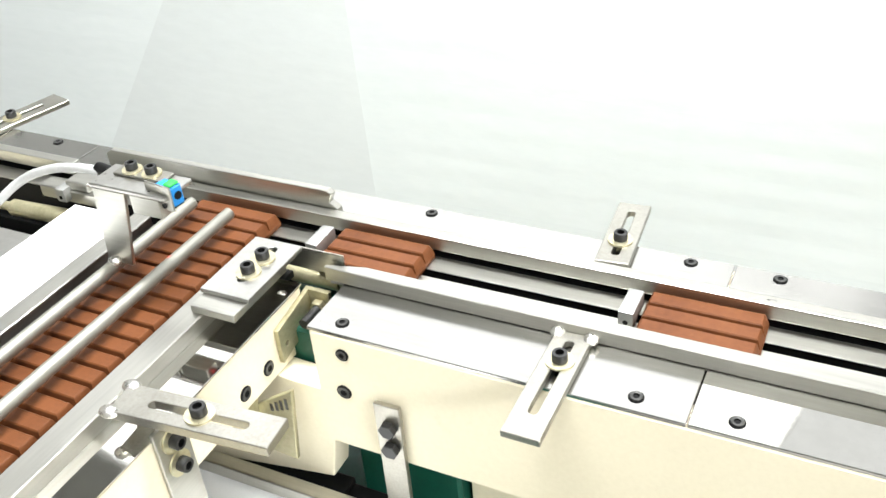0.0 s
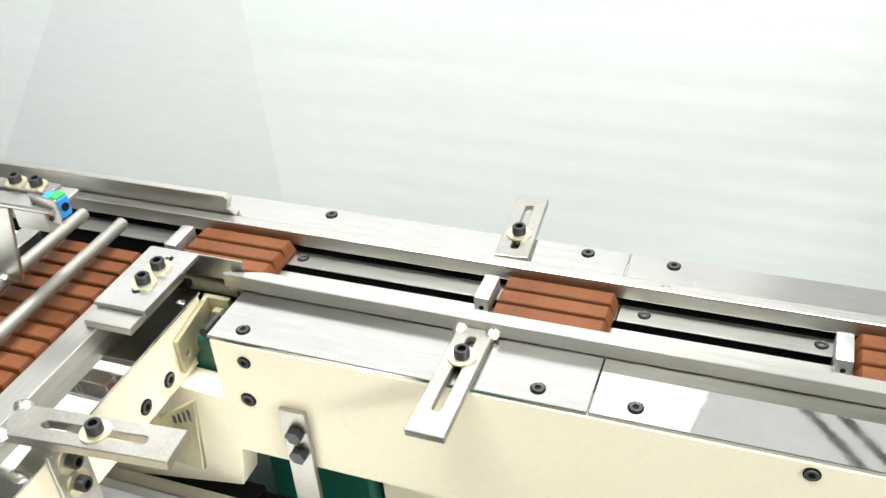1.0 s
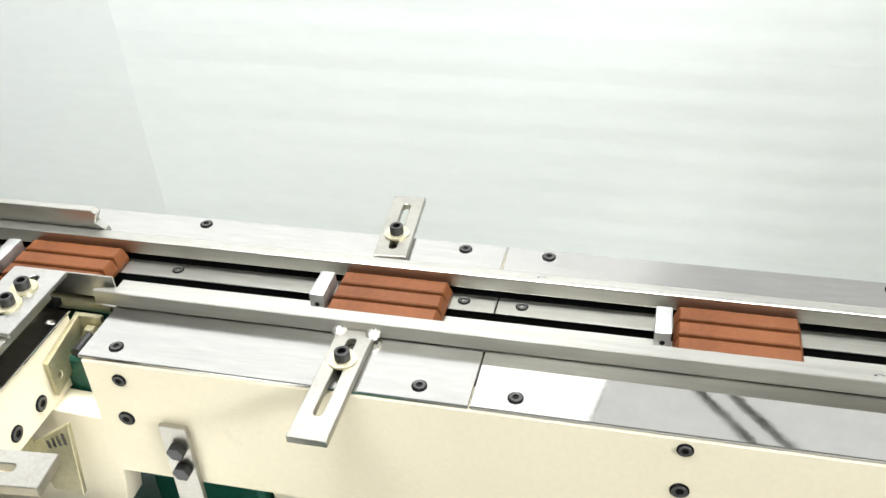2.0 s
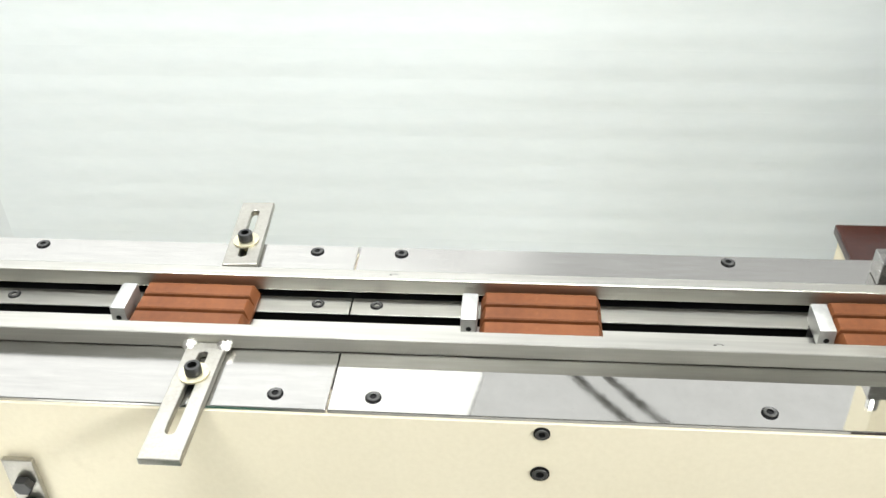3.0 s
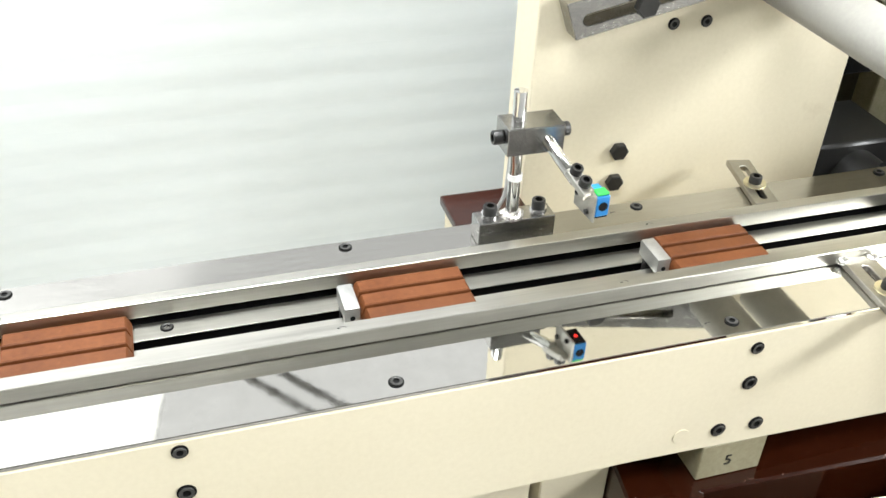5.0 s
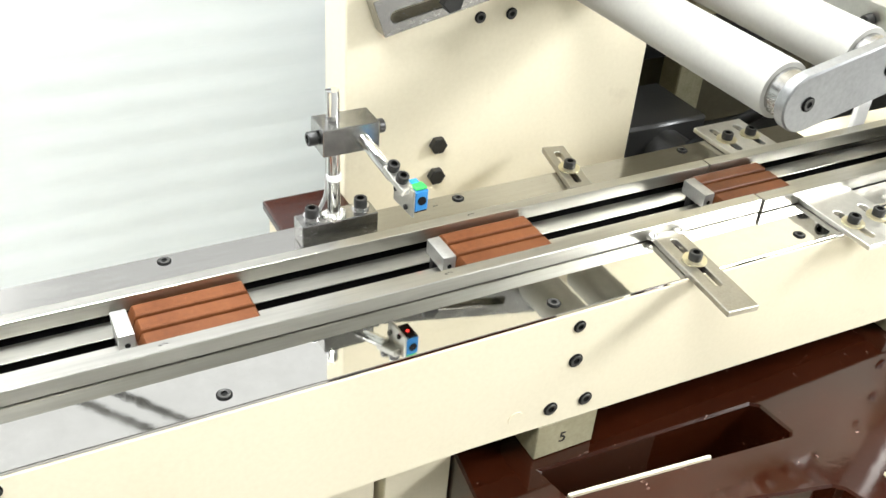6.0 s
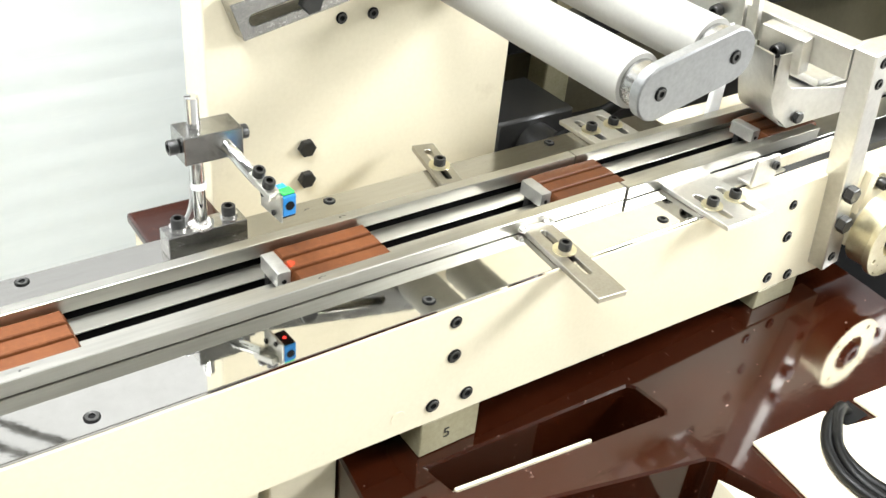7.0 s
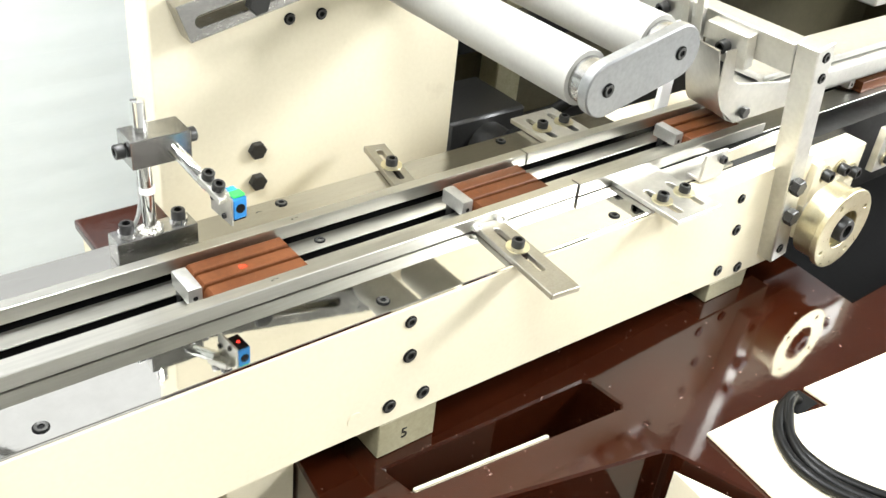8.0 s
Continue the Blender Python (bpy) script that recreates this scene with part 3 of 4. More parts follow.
sensor_stand()
photo_sensor("photo_sensor", pose(0.3848, 0.0786, 1.0670, 0, 0, 4) @ Matrix.Scale(1.08, 4))

# sensor lead strapped to the rod
cu = bpy.data.curves.new("lead", "CURVE")
cu.dimensions, cu.bevel_depth, cu.bevel_resolution = "3D", 0.0016, 3
sp = cu.splines.new("BEZIER")
sp.bezier_points.add(3)
for bp_, co in zip(sp.bezier_points, ((0.348, 0.150, 1.088), (0.3465, 0.147, 1.055), (0.344, 0.148, 1.030), (0.334, 0.168, 0.998))):
    bp_.co, bp_.handle_left_type, bp_.handle_right_type = co, "AUTO", "AUTO"
cu.materials.append(CABLE_GREY)
tagged(new("sensor_cable", cu), "thin grey sensor cable along the rod", "cable")


# ---- brown base frame ----
def base_frame():
    t = thing("base_frame", 0, 0, 0, "glossy dark brown painted cast machine base with pockets", "machine base")
    zt = 0.857
    bm = bmesh.new()
    plate(bm, [(0.410, 0.20), (0.404, 0.032), (0.398, -0.012), (0.375, -0.30), (1.5, -0.30), (1.5, -0.075), (0.985, -0.078), (0.994, -0.003), (1.0, 0.15), (1.5, 0.15), (1.5, 0.20)],
          [[(0.456, -0.010), (0.658, -0.0185), (0.664, -0.024), (0.667, -0.056), (0.663, -0.060), (0.462, -0.040)],
           [(0.42, -0.057), (0.655, -0.114), (0.662, -0.120), (0.690, -0.205), (0.690, -0.28), (0.42, -0.28)]], 0.765, zt, None, 0.002)
    part("top_casting", bm, BROWN, t, "", 0)
    bm = bmesh.new()
    box(bm, 0.43, 1.48, -0.28, 0.19, 0.0, 0.764, 0.004)
    part("plinth", bm, BROWN, t, "", 0)
    bm = bmesh.new()
    box(bm, 1.002, 1.49, -0.074, 0.148, 0.7655, 0.775, 0.001)
    part("sump", bm, SOCKET, t, "black sump in the recess", 0)
    bm = bmesh.new()
    plate(bm, [(0.466, -0.0365), (0.592, -0.0492), (0.592, -0.0462), (0.466, -0.0335)], [], 0.765, 0.8520, None, 0.0005)
    part("cream_strip", bm, CREAM, t, "cream strip inside the pocket", 0)
    bm = bmesh.new()
    plate(bm, [(0.652, -0.130), (0.682, -0.205), (0.682, -0.26), (0.640, -0.26)], [], 0.765, 0.852, None, 0.001)
    part("cream_web", bm, CREAM, t, "cream web inside the pocket", 0)
    bm = bmesh.new()
    plate(bm, [(0.700, -0.122), (0.785, -0.1285), (0.786, -0.150), (0.822, -0.158), (0.8215, -0.132), (1.05, -0.158), (1.05, -0.295), (0.72, -0.295), (0.690, -0.195)], [], zt + 0.0005, zt + 0.004, None, 0.0006)
    part("cover_plate", bm, CREAM, t, "cream cover plate", 0)
    bm = bmesh.new()
    box(bm, 0.790, 0.818, -0.150, -0.130, zt + 0.0004, zt + 0.0010)
    part("cable_hole", bm, SOCKET, t, "dark cable opening", 0)
    bm = bmesh.new()
    rod(bm, (0.838, -0.225, zt + 0.004), (0.838, -0.225, zt + 0.040), 0.011, 24, bevel=0.002)
    part("grey_cap", bm, CABLE_GREY, t, "grey plastic cap")
    return t


base_frame()

# brown casting that stands out behind the rail
bm = bmesh.new()
box(bm, 0.330, 0.390, 0.168, 0.238, 0.0, 0.971, 0.002)
rc = solo("rear_casting", bm, CREAM, "cream casting with a dark brown painted cap behind the rail", "machine base", smooth=0)
bm = bmesh.new()
box(bm, 0.326, 0.391, 0.166, 0.241, 0.9715, 0.980, 0.002, 2)
part("cap", bm, BROWN, rc, "dark brown painted cap", 0)

# cream cabinet under the bed, in two doors
for x0, x1 in ((-0.186, 0.3385), (0.3470, 0.403)):
    bm = bmesh.new()
    box(bm, x0, x1, 0.0335, 0.12, 0.0, 0.890, 0.001)
    solo("cabinet_panel", bm, CREAM, "cream enamelled cabinet panel under the conveyor bed", "panel", "cabinet panels", smooth=0)


def loop_cable(name, pts, r, mat, label):
    c = bpy.data.curves.new(name, "CURVE")
    c.dimensions, c.bevel_depth, c.bevel_resolution = "3D", r, 4
    s = c.splines.new("BEZIER")
    s.bezier_points.add(len(pts) - 1)
    for b, co in zip(s.bezier_points, pts):
        b.co, b.handle_left_type, b.handle_right_type = co, "AUTO", "AUTO"
    c.materials.append(mat)
    return tagged(new(name, c), label, "cable")


for dx, dy in ((0, 0), (0.009, -0.004), (0.016, 0.004)):
    loop_cable("power_cable", ((0.812, -0.136 + 0.4 * dy, 0.852), (0.788 + 0.5 * dx, -0.137 + 0.4 * dy, 0.866), (0.757 + dx, -0.148 + dy, 0.870), (0.735 + dx, -0.170 + dy, 0.868), (0.727 + dx, -0.200 + dy, 0.867), (0.736 + dx, -0.235 + dy, 0.867), (0.770 + dx, -0.285 + dy, 0.866)), 0.0044, BLACK,
               "thick black power cable looped over the cover plate")


# ---- wrapping head at the outfeed ----
def film_rollers():
    t = thing("film_rollers", 0.588, -0.030, 1.154, "pair of pale film rollers joined by an oval end plate", "roller")
    for dx, dz, r in ((0, 0, 0.0195), (0.066, 0.0140, 0.0195)):
        bm = bmesh.new()
        rod(bm, (dx, 0.0115, dz), (dx, 0.250, dz), r, 40, bevel=0.0015)
        part("roller", bm, SHEET, t, "off-white roller sleeve")
        bm = bmesh.new()
        rod(bm, (dx, 0.0, dz), (dx, 0.012, dz), r * 0.82, 40)
        part("roller_hub", bm, GROUND_STEEL, t, "dark roller hub")
    bm = bmesh.new()
    plate(bm, obround(0, 0, 0.066, 0.0140, 0.0195, 14), [], 0, 0.009, UPRIGHT, 0.001)
    end = part("end_plate", bm, END_CAST, t, "grey oval end plate", 30)
    for dx, dz in ((0, 0), (0.066, 0.0140)):
        placed("screw", FLUSH, end, pose(dx, -0.0092, dz, 90), "black socket screw")
    return t


film_rollers()


def former():
    t = thing("film_former", 0, 0, 0, "polished steel film forming box over the channel", "film former")
    bm = bmesh.new()
    box(bm, 0.894, 1.30, 0.0545, 0.118, 1.0215, 1.048, 0.007, 4)
    part("folding_box", bm, BRIGHT, t, "bright folded sheet box")
    # curved shoe that leads the film down to the nose
    rows = 7
    bm = bmesh.new()
    front = [(0.888 - 0.050 * q ** 0.8, 0.0545, 1.0215 + 0.080 * q ** 1.5) for q in (k / rows for k in range(rows + 1))]
    rear = [(0.893 - 0.022 * q ** 0.8, 0.112 + 0.003 * q, 1.0215 + 0.068 * q ** 1.3) for q in (k / rows for k in range(rows + 1))]
    for a, b in zip(zip(front, rear), zip(front[1:], rear[1:])):
        bm.faces.new([bm.verts.new(v) for v in (a[0], a[1], b[1], b[0])])
    bmesh.ops.remove_doubles(bm, verts=bm.verts, dist=0.00001)
    e = bmesh.ops.extrude_face_region(bm, geom=list(bm.faces))["geom"]
    bmesh.ops.translate(bm, vec=(0.0012, 0.0, 0.001), verts=[g for g in e if isinstance(g, bmesh.types.BMVert)])
    part("guide_shoe", bm, BRIGHT, t, "polished sloping shoe")
    bm = bmesh.new()
    plate(bm, [(0.888, 1.0215), (0.862, 1.040), (0.850, 1.060), (0.846, 1.101), (0.862, 1.101), (0.868, 1.070), (0.878, 1.064), (0.975, 1.048), (0.975, 1.0215)], [], 0, 0.0016, Matrix.Translation((0, 0.0540, 0)) @ UPRIGHT, 0.0003)
    part("side_cheek", bm, BRIGHT, t, "bright side cheek with an upright lip", 0)
    bm = bmesh.new()
    box(bm, 0.93, 1.30, 0.060, 0.110, 1.0505, 1.0590, 0.003, 2)
    part("cover_sheet", bm, BRIGHT, t, "bright cover sheet")
    placed("bolt", HEX6, t, pose(0.897, 0.0518, 1.032, 90), "steel bolt")
    return t


former()


def arch_frame():
    t = thing("arch_frame", label="bright steel post and crossbar over the former", category="post", m=pose(0.925, -0.005, 0.894, 0, -10.3, 0))
    bm = bmesh.new()
    box(bm, -0.011, 0.013, -0.012, 0.010, 0.0, 0.235, 0.0012)
    post = part("post", bm, BRIGHT, t, "bright flat steel post", 0)
    for z in (0.092, 0.057):
        placed("bolt", hex_head(0.0085, 0.009), post, pose(-0.002, -0.0122, z, 90), "dark hexagon bolt")
    for z in (0.224, 0.204):
        placed("bolt", FLUSH, post, pose(0.002, -0.0122, z, 90), "black sunk bolt")
    placed("screw", FLUSH, post, pose(-0.001, -0.0122, 0.014, 90), "steel screw")
    bm = bmesh.new()
    box(bm, -0.012, 0.006, 0.0105, 0.30, 0.203, 0.233, 0.001)
    part("crossbar", bm, BRIGHT, t, "bright steel crossbar", 0)
    bm = bmesh.new()
    box(bm, -0.026, -0.0125, 0.048, 0.094, 0.196, 0.230, 0.001)
    blk = part("slide_block", bm, BRIGHT, t, "steel slide block", 0)
    placed("bolt", CAP8, blk, pose(-0.0262, 0.070, 0.214, 0, -90), "black bolt")
    bm = bmesh.new()
    plate(bm, [(-0.012, 0), (0.012, 0), (0.012, 0.12), (-0.012, 0.12)], [obround(0, 0.02, 0, 0.10, 0.004)], 0, 0.006, pose(-0.0265, 0.112, 0.190, 90, 0, 90), 0.0005)
    hang = part("slotted_strap", bm, BRIGHT, t, "slotted steel strap", 0)
    placed("bolt", CAP8, hang, pose(-0.0270, 0.118, 0.212, 0, -90), "black bolt")
    placed("bolt", CAP8, t, pose(-0.0125, 0.155, 0.216, 0, -90), "black bolt")
    bm = bmesh.new()
    rod(bm, (-0.020, 0.072, 0.170), (-0.020, 0.072, 0.197), 0.006, 18)
    part("stud", bm, OXIDE, t, "black stud under the block")
    return t


arch_frame()


def hand_wheel():
    t = thing("drive_flange", 0.975, -0.040, 0.930, "brass-coloured round drive flange on a dark shaft", "flange")
    bm = bmesh.new()
    plate(bm, ring(0, 0, 0.0435, 48), [ring(0, 0, 0.0205, 32)] + [ring(0.034 * math.cos(a), 0.034 * math.sin(a), 0.0024, 10) for a in (0.6, 2.17, 3.74, 5.31)], 0, 0.0065, UPRIGHT, 0.0006)
    part("flange_disc", bm, ZINC, t, "yellow zinc flange disc")
    bm = bmesh.new()
    plate(bm, ring(0, 0, 0.0398, 48), [ring(0, 0, 0.020, 32)], -0.0215, 0.0, UPRIGHT)
    part("hub", bm, ZINC, t, "yellow zinc hub")
    bm = bmesh.new()
    rod(bm, (0, 0.0395, 0), (0, 0.004, 0), 0.015, 32)
    part("shaft", bm, SATIN, t, "dull steel shaft")
    placed("bolt", cap_head(0.0125, 0.015), t, pose(0, 0.004, 0, 90), "black socket-head bolt")
    return t


hand_wheel()


def end_blocks():
    """Cream block and adjusting bolts beyond the post."""
    t = thing("adjusting_block", 0, 0, 0, "pale block with a row of adjusting bolts beyond the post", "block")
    bm = bmesh.new()
    plate(bm, [(0.962, 0.002), (1.058, -0.001), (1.058, 0.050), (0.975, 0.066)], [], 0.930, 0.985, None, 0.001)
    body = part("body", bm, CREAM, t, "cream block", 0)
    for x, z in ((0.990, 0.966), (1.018, 0.966), (1.044, 0.956)):
        cap_bolt(body, pose(x, -0.0005, z, 90), CAP8, WASH6)
    placed("screw", FLUSH, body, pose(1.036, 0.030, 0.985), "black flush screw")
    placed("screw", FLUSH, body, pose(1.044, 0.044, 0.985), "black flush screw")
    bm = bmesh.new()
    plate(bm, [(0, 0), (0.060, 0), (0.060, 0.05), (0, 0.05)], [obround(0.014, 0.014, 0.014, 0.038, 0.003)], 0, 0.008, Matrix.Translation((1.068, -0.004, 0.952)) @ UPRIGHT, 0.0004)
    tab = part("slotted_tab", bm, BRIGHT, t, "slotted steel tab", 0)
    cap_bolt(tab, pose(1.086, -0.0125, 0.966, 90), CAP8, WASH6)
    bm = bmesh.new()
    box(bm, 0.962, 0.975, -0.006, 0.002, 0.900, 0.985, 0.001)
    part("web", bm, CREAM, t, "cream web", 0)


end_blocks()

# white upright strap beside the former
bm = bmesh.new()
box(bm, 0.862, 0.878, 0.1225, 0.1285, 1.0, 1.10, 0.001)
solo("upright_strap", bm, WHITE_PLASTIC, "white upright strap beside the former", "bracket", smooth=0)


def rear_housing():
    """What shows behind the upright: a dim housing with its back wall, a bar and a drive."""
    t = thing("rear_housing", 0, 0, 0, "open cream machine housing with a dark interior", "machine housing")
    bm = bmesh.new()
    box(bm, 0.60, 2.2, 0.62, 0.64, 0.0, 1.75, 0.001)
    part("back_wall", bm, SHADED_CREAM, t, "cream back wall, coloured dark for the shade inside", 0)
    bm = bmesh.new()
    box(bm, 0.69, 2.0, 0.52, 0.56, 0.90, 0.935, 0.002)
    part("black_bar", bm, BLACK, t, "black crossbar", 0)
    bm = bmesh.new()
    box(bm, 0.80, 0.92, 0.36, 0.46, 0.78, 0.90, 0.004)
    rod(bm, (0.86, 0.36, 0.86), (0.86, 0.30, 0.86), 0.03, 28)
    # black here carries the shade inside the housing
    part("drive_housing", bm, OXIDE, t, "drive housing, coloured black for the shade inside")
    bm = bmesh.new()
    rod(bm, (1.02, 0.30, 0.80), (1.02, 0.30, 1.02), 0.012, 20)
    part("shaft", bm, OXIDE, t, "dark shaft")
    bm = bmesh.new()
    box(bm, 0.75, 2.2, 0.40, 0.42, 1.1555, 1.75, 0.001)
    part("upper_panel", bm, CREAM, t, "cream enamelled upper panel", 0)
    # plate added out of view to keep lamp light off the interior
    bm = bmesh.new()
    box(bm, 0.70, 2.2, 0.272, 0.619, 1.14, 1.155)
    part("unseen_shade_plate", bm, CREAM, t, "", 0)
    bm = bmesh.new()
    box(bm, 0.70, 2.2, 0.25, 0.619, 0.70, 0.72)
    part("tray", bm, OXIDE, t, "black oily tray", 0)
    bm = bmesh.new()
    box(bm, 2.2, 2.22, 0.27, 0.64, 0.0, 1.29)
    part("end_wall", bm, SHADED_CREAM, t, "", 0)
    bm = bmesh.new()
    box(bm, 1.05, 1.10, 0.56, 0.60, 0.72, 1.26, 0.002)
    part("inner_post", bm, OLIVE, t, "olive inner post", 0)
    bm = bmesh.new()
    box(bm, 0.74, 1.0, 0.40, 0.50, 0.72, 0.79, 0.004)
    part("gearcase", bm, SHADED_CREAM, t, "gear case, coloured dark for the shade inside", 0)
    bm = bmesh.new()
    box(bm, 1.30, 2.1, 0.16, 0.30, 1.04, 1.075, 0.002)
    part("far_rail", bm, BRIGHT, t, "steel rail", 0)
    return t


rear_housing()
loop_cable("hose", ((0.80, 0.26, 0.93), (0.835, 0.215, 0.985), (0.88, 0.19, 1.02), (0.98, 0.20, 1.03)), 0.007, BLACK, "black hose behind the rail")

# ---- infeed ----
XL0, XL1 = -0.4720, -0.3725    # lane between its guides


def infeed():
    t = thing("infeed_conveyor", 0, 0, 0, "steel infeed conveyor that brings the bars crosswise", "conveyor")
    bm = bmesh.new()
    box(bm, -0.50, -0.335, -0.8, 0.060, FLOOR - 0.006, FLOOR - 0.0005)
    part("belt", bm, BLACK, t, "dark infeed belt", 0)
    bm = bmesh.new()
    box(bm, -0.3722, -0.3520, -0.8, 0.0605, FLOOR, 1.0100, 0.0008)
    part("side_guide", bm, BRUSHED_Y, t, "brushed steel side guide", 0)
    bm = bmesh.new()
    box(bm, -0.4900, -0.4735, -0.8, 0.0680, FLOOR, 1.0100, 0.0008)
    part("side_guide", bm, BRUSHED_Y, t, "brushed steel side guide", 0)
    bm = bmesh.new()
    box(bm, -0.3518, -0.3165, -0.8, 0.0435, 0.9968, 0.9985, 0.0003)
    part("ledge", bm, MIRROR, t, "polished steel ledge", 0)
    bm = bmesh.new()
    box(bm, -0.3325, -0.318, -0.8, 0.043, 0.946, 0.9965, 0.0008)
    side = part("side_plate", bm, CREAM, t, "cream enamelled side plate", 0)
    for y in (-0.009, -0.037, -0.30):
        placed("bolt", SUNK, side, pose(-0.3178, y, 0.960, 0, 90), "black sunk bolt")
    bm = bmesh.new()
    box(bm, -0.3320, -0.3185, -0.8, -0.126, 0.855, 0.9455, 0.0008)
    part("lower_side_plate", bm, CREAM, t, "cream enamelled lower side plate", 0)
    return t


infeed()


def hold_down():
    t = thing("hold_down_rods", 0, 0, 0, "pair of brushed steel rods held just above the bars", "rod")
    for x, ye in ((-0.4425, 0.086), (-0.4035, 0.082)):
        bm = bmesh.new()
        rod(bm, (x, -0.8, 1.0185), (x, ye, 1.0185), 0.0050, 28, bevel=0.0012)
        part("rod", bm, ROD, t, "dull steel rod")
    bm = bmesh.new()
    for y in (-0.6, -0.42):
        box(bm, -0.452, -0.394, y, y + 0.02, 1.0235, 1.030, 0.001)
    part("rod_bridge", bm, BRUSHED, t, "steel bridge", 0)
    # bent strip that carries the sensor
    bm = bmesh.new()
    plate(bm, [(-0.4510, 1.0190), (-0.4280, 1.0190), (-0.4150, 1.0823), (-0.4445, 1.0823)], [], 0, 0.003, Matrix.Translation((0, 0.0005, 0)) @ UPRIGHT, 0.0004)
    part("bracket_leg", bm, BRUSHED, t, "bent steel leg", 0)
    bm = bmesh.new()
    box(bm, -0.4465, -0.3780, -0.003, 0.026, 1.0825, 1.0860, 0.0008)
    top = part("bracket_top", bm, SATIN, t, "flat bracket top", 0)
    bm = bmesh.new()
    plate(bm, [(-0.436, 0.012), (-0.392, 0.012), (-0.392, 0.0255), (-0.436, 0.0255)], [], 1.0862, 1.0880, None, 0.0004)
    part("clamp_strip", bm, NICKEL, t, "small clamp strip", 0)
    for x in (-0.424, -0.4065):
        cap_bolt(top, pose(x, 0.019, 1.0880), CAP5, WASH5, 0.0012)
    for y in (-0.006, 0.004):
        bm = bmesh.new()
        bmesh.ops.create_icosphere(bm, subdivisions=2, radius=0.0045, matrix=Matrix.Translation((-0.4410, y, 1.0225)) @ Matrix.Diagonal((1.3, 1, 0.8, 1)))
        part("weld", bm, WELD, t, "bright weld bead")
    bm = bmesh.new()
    box(bm, -0.412, -0.3860, -0.002, 0.010, 1.0670, 1.0823, 0.0006)
    part("sensor_cradle", bm, BRUSHED, t, "steel sensor cradle", 0)
    return t


hold_down()
photo_sensor("photo_sensor", pose(-0.3785, 0.0065, 1.0875, 0, 0, 82))
loop_cable("sensor_cable", ((-0.456, 0.021, 1.080), (-0.481, 0.022, 1.078), (-0.532, 0.030, 1.062), (-0.561, 0.030, 1.048), (-0.60, 0.010, 1.020), (-0.75, -0.02, 0.99)), 0.0036, CABLE_GREY, "thick pale grey sensor cable")
bm = bmesh.new()
rod(bm, (-0.462, 0.0235, 1.080), (-0.4465, 0.0205, 1.080), 0.0052, 20)
solo("cable_gland", bm, BLACK, "black cable gland behind the sensor bracket", "gland")


def clamp_plate():
    t = thing("clamp_plate", 0, 0, 0, "flat steel clamp plate with two bolts beside the infeed", "bracket")
    bm = bmesh.new()
    plate(bm, [(-0.3625, -0.009), (-0.3215, -0.009), (-0.3215, 0.059), (-0.3625, 0.059)], [obround(-0.340, 0.010, -0.340, 0.048, 0.0034)], 1.0165, 1.0200, None, 0.0004)
    top = part("slotted_plate", bm, SATIN, t, "slotted steel plate", 0)
    for y in (0.018, 0.036):
        cap_bolt(top, pose(-0.340, y, 1.0200))
    bm = bmesh.new()
    box(bm, -0.3605, -0.3240, -0.024, 0.040, 1.0102, 1.0162, 0.0005)
    part("lower_plate", bm, BRUSHED, t, "lower steel plate", 0)
    bm = bmesh.new()
    box(bm, -0.362, -0.2870, 0.0592, 0.0606, 1.0, 1.0190, 0.0003)
    part("blade", bm, BRUSHED, t, "thin steel guide blade", 0)
    return t


clamp_plate()
slotted_bracket(0, 0, 0.0250, 0.110, (0.022, 0.085), (0.052,), pose(-0.2340, -0.1050, 1.0105, 0, 0, 90 + 5), "slotted nickel-plated bracket welded to the infeed guide", 0.007)


def angle_bracket():
    t = thing("angle_bracket", 0, 0, 0, "olive zinc angle bracket with a hexagon bolt", "bracket")
    bm = bmesh.new()
    plate(bm, [(0.004, 0.955), (0.050, 0.966), (0.050, 0.9925), (0.004, 0.984)], [ring(0.012, 0.968, 0.0025, 12)], 0, 0.004, Matrix(((0, 0, 1, -0.3176), (1, 0, 0, 0), (0, 1, 0, 0), (0, 0, 0, 1))), 0.0004)
    part("leg", bm, OLIVE, t, "", 0)
    bm = bmesh.new()
    box(bm, -0.3136, -0.2960, 0.046, 0.050, 0.9665, 0.9925, 0.0004)
    part("return", bm, OLIVE, t, "", 0)
    bm = bmesh.new()
    rod(bm, (-0.304, 0.0455, 0.980), (-0.304, 0.022, 0.980), 0.0040, 18)
    part("stud", bm, OXIDE, t, "black threaded stud")
    placed("nut", hex_head(0.0065, 0.006, ZINC), t, pose(-0.304, 0.0458, 0.980, 90), "brassy hexagon nut")
    return t


angle_bracket()

# roller that shows in the gap before the front rail
bm = bmesh.new()
rod(bm, (-0.375, 0.0700, 0.984), (-0.300, 0.0700, 0.984), 0.0062, 24, bevel=0.0008)
rod(bm, (-0.300, 0.0700, 0.984), (-0.288, 0.0700, 0.984), 0.0040, 20)
solo("guide_roller", bm, OLIVE, "dull olive steel roller in the gap", "roller")
bm = bmesh.new()
rod(bm, (-0.640, 0.0700, 0.984), (-0.560, 0.0740, 0.984), 0.0075, 24, bevel=0.0008)
rod(bm, (-0.664, 0.0690, 0.984), (-0.640, 0.0700, 0.984), 0.0042, 20)
solo("guide_roller", bm, OLIVE, "dull olive steel roller in the gap", "roller")

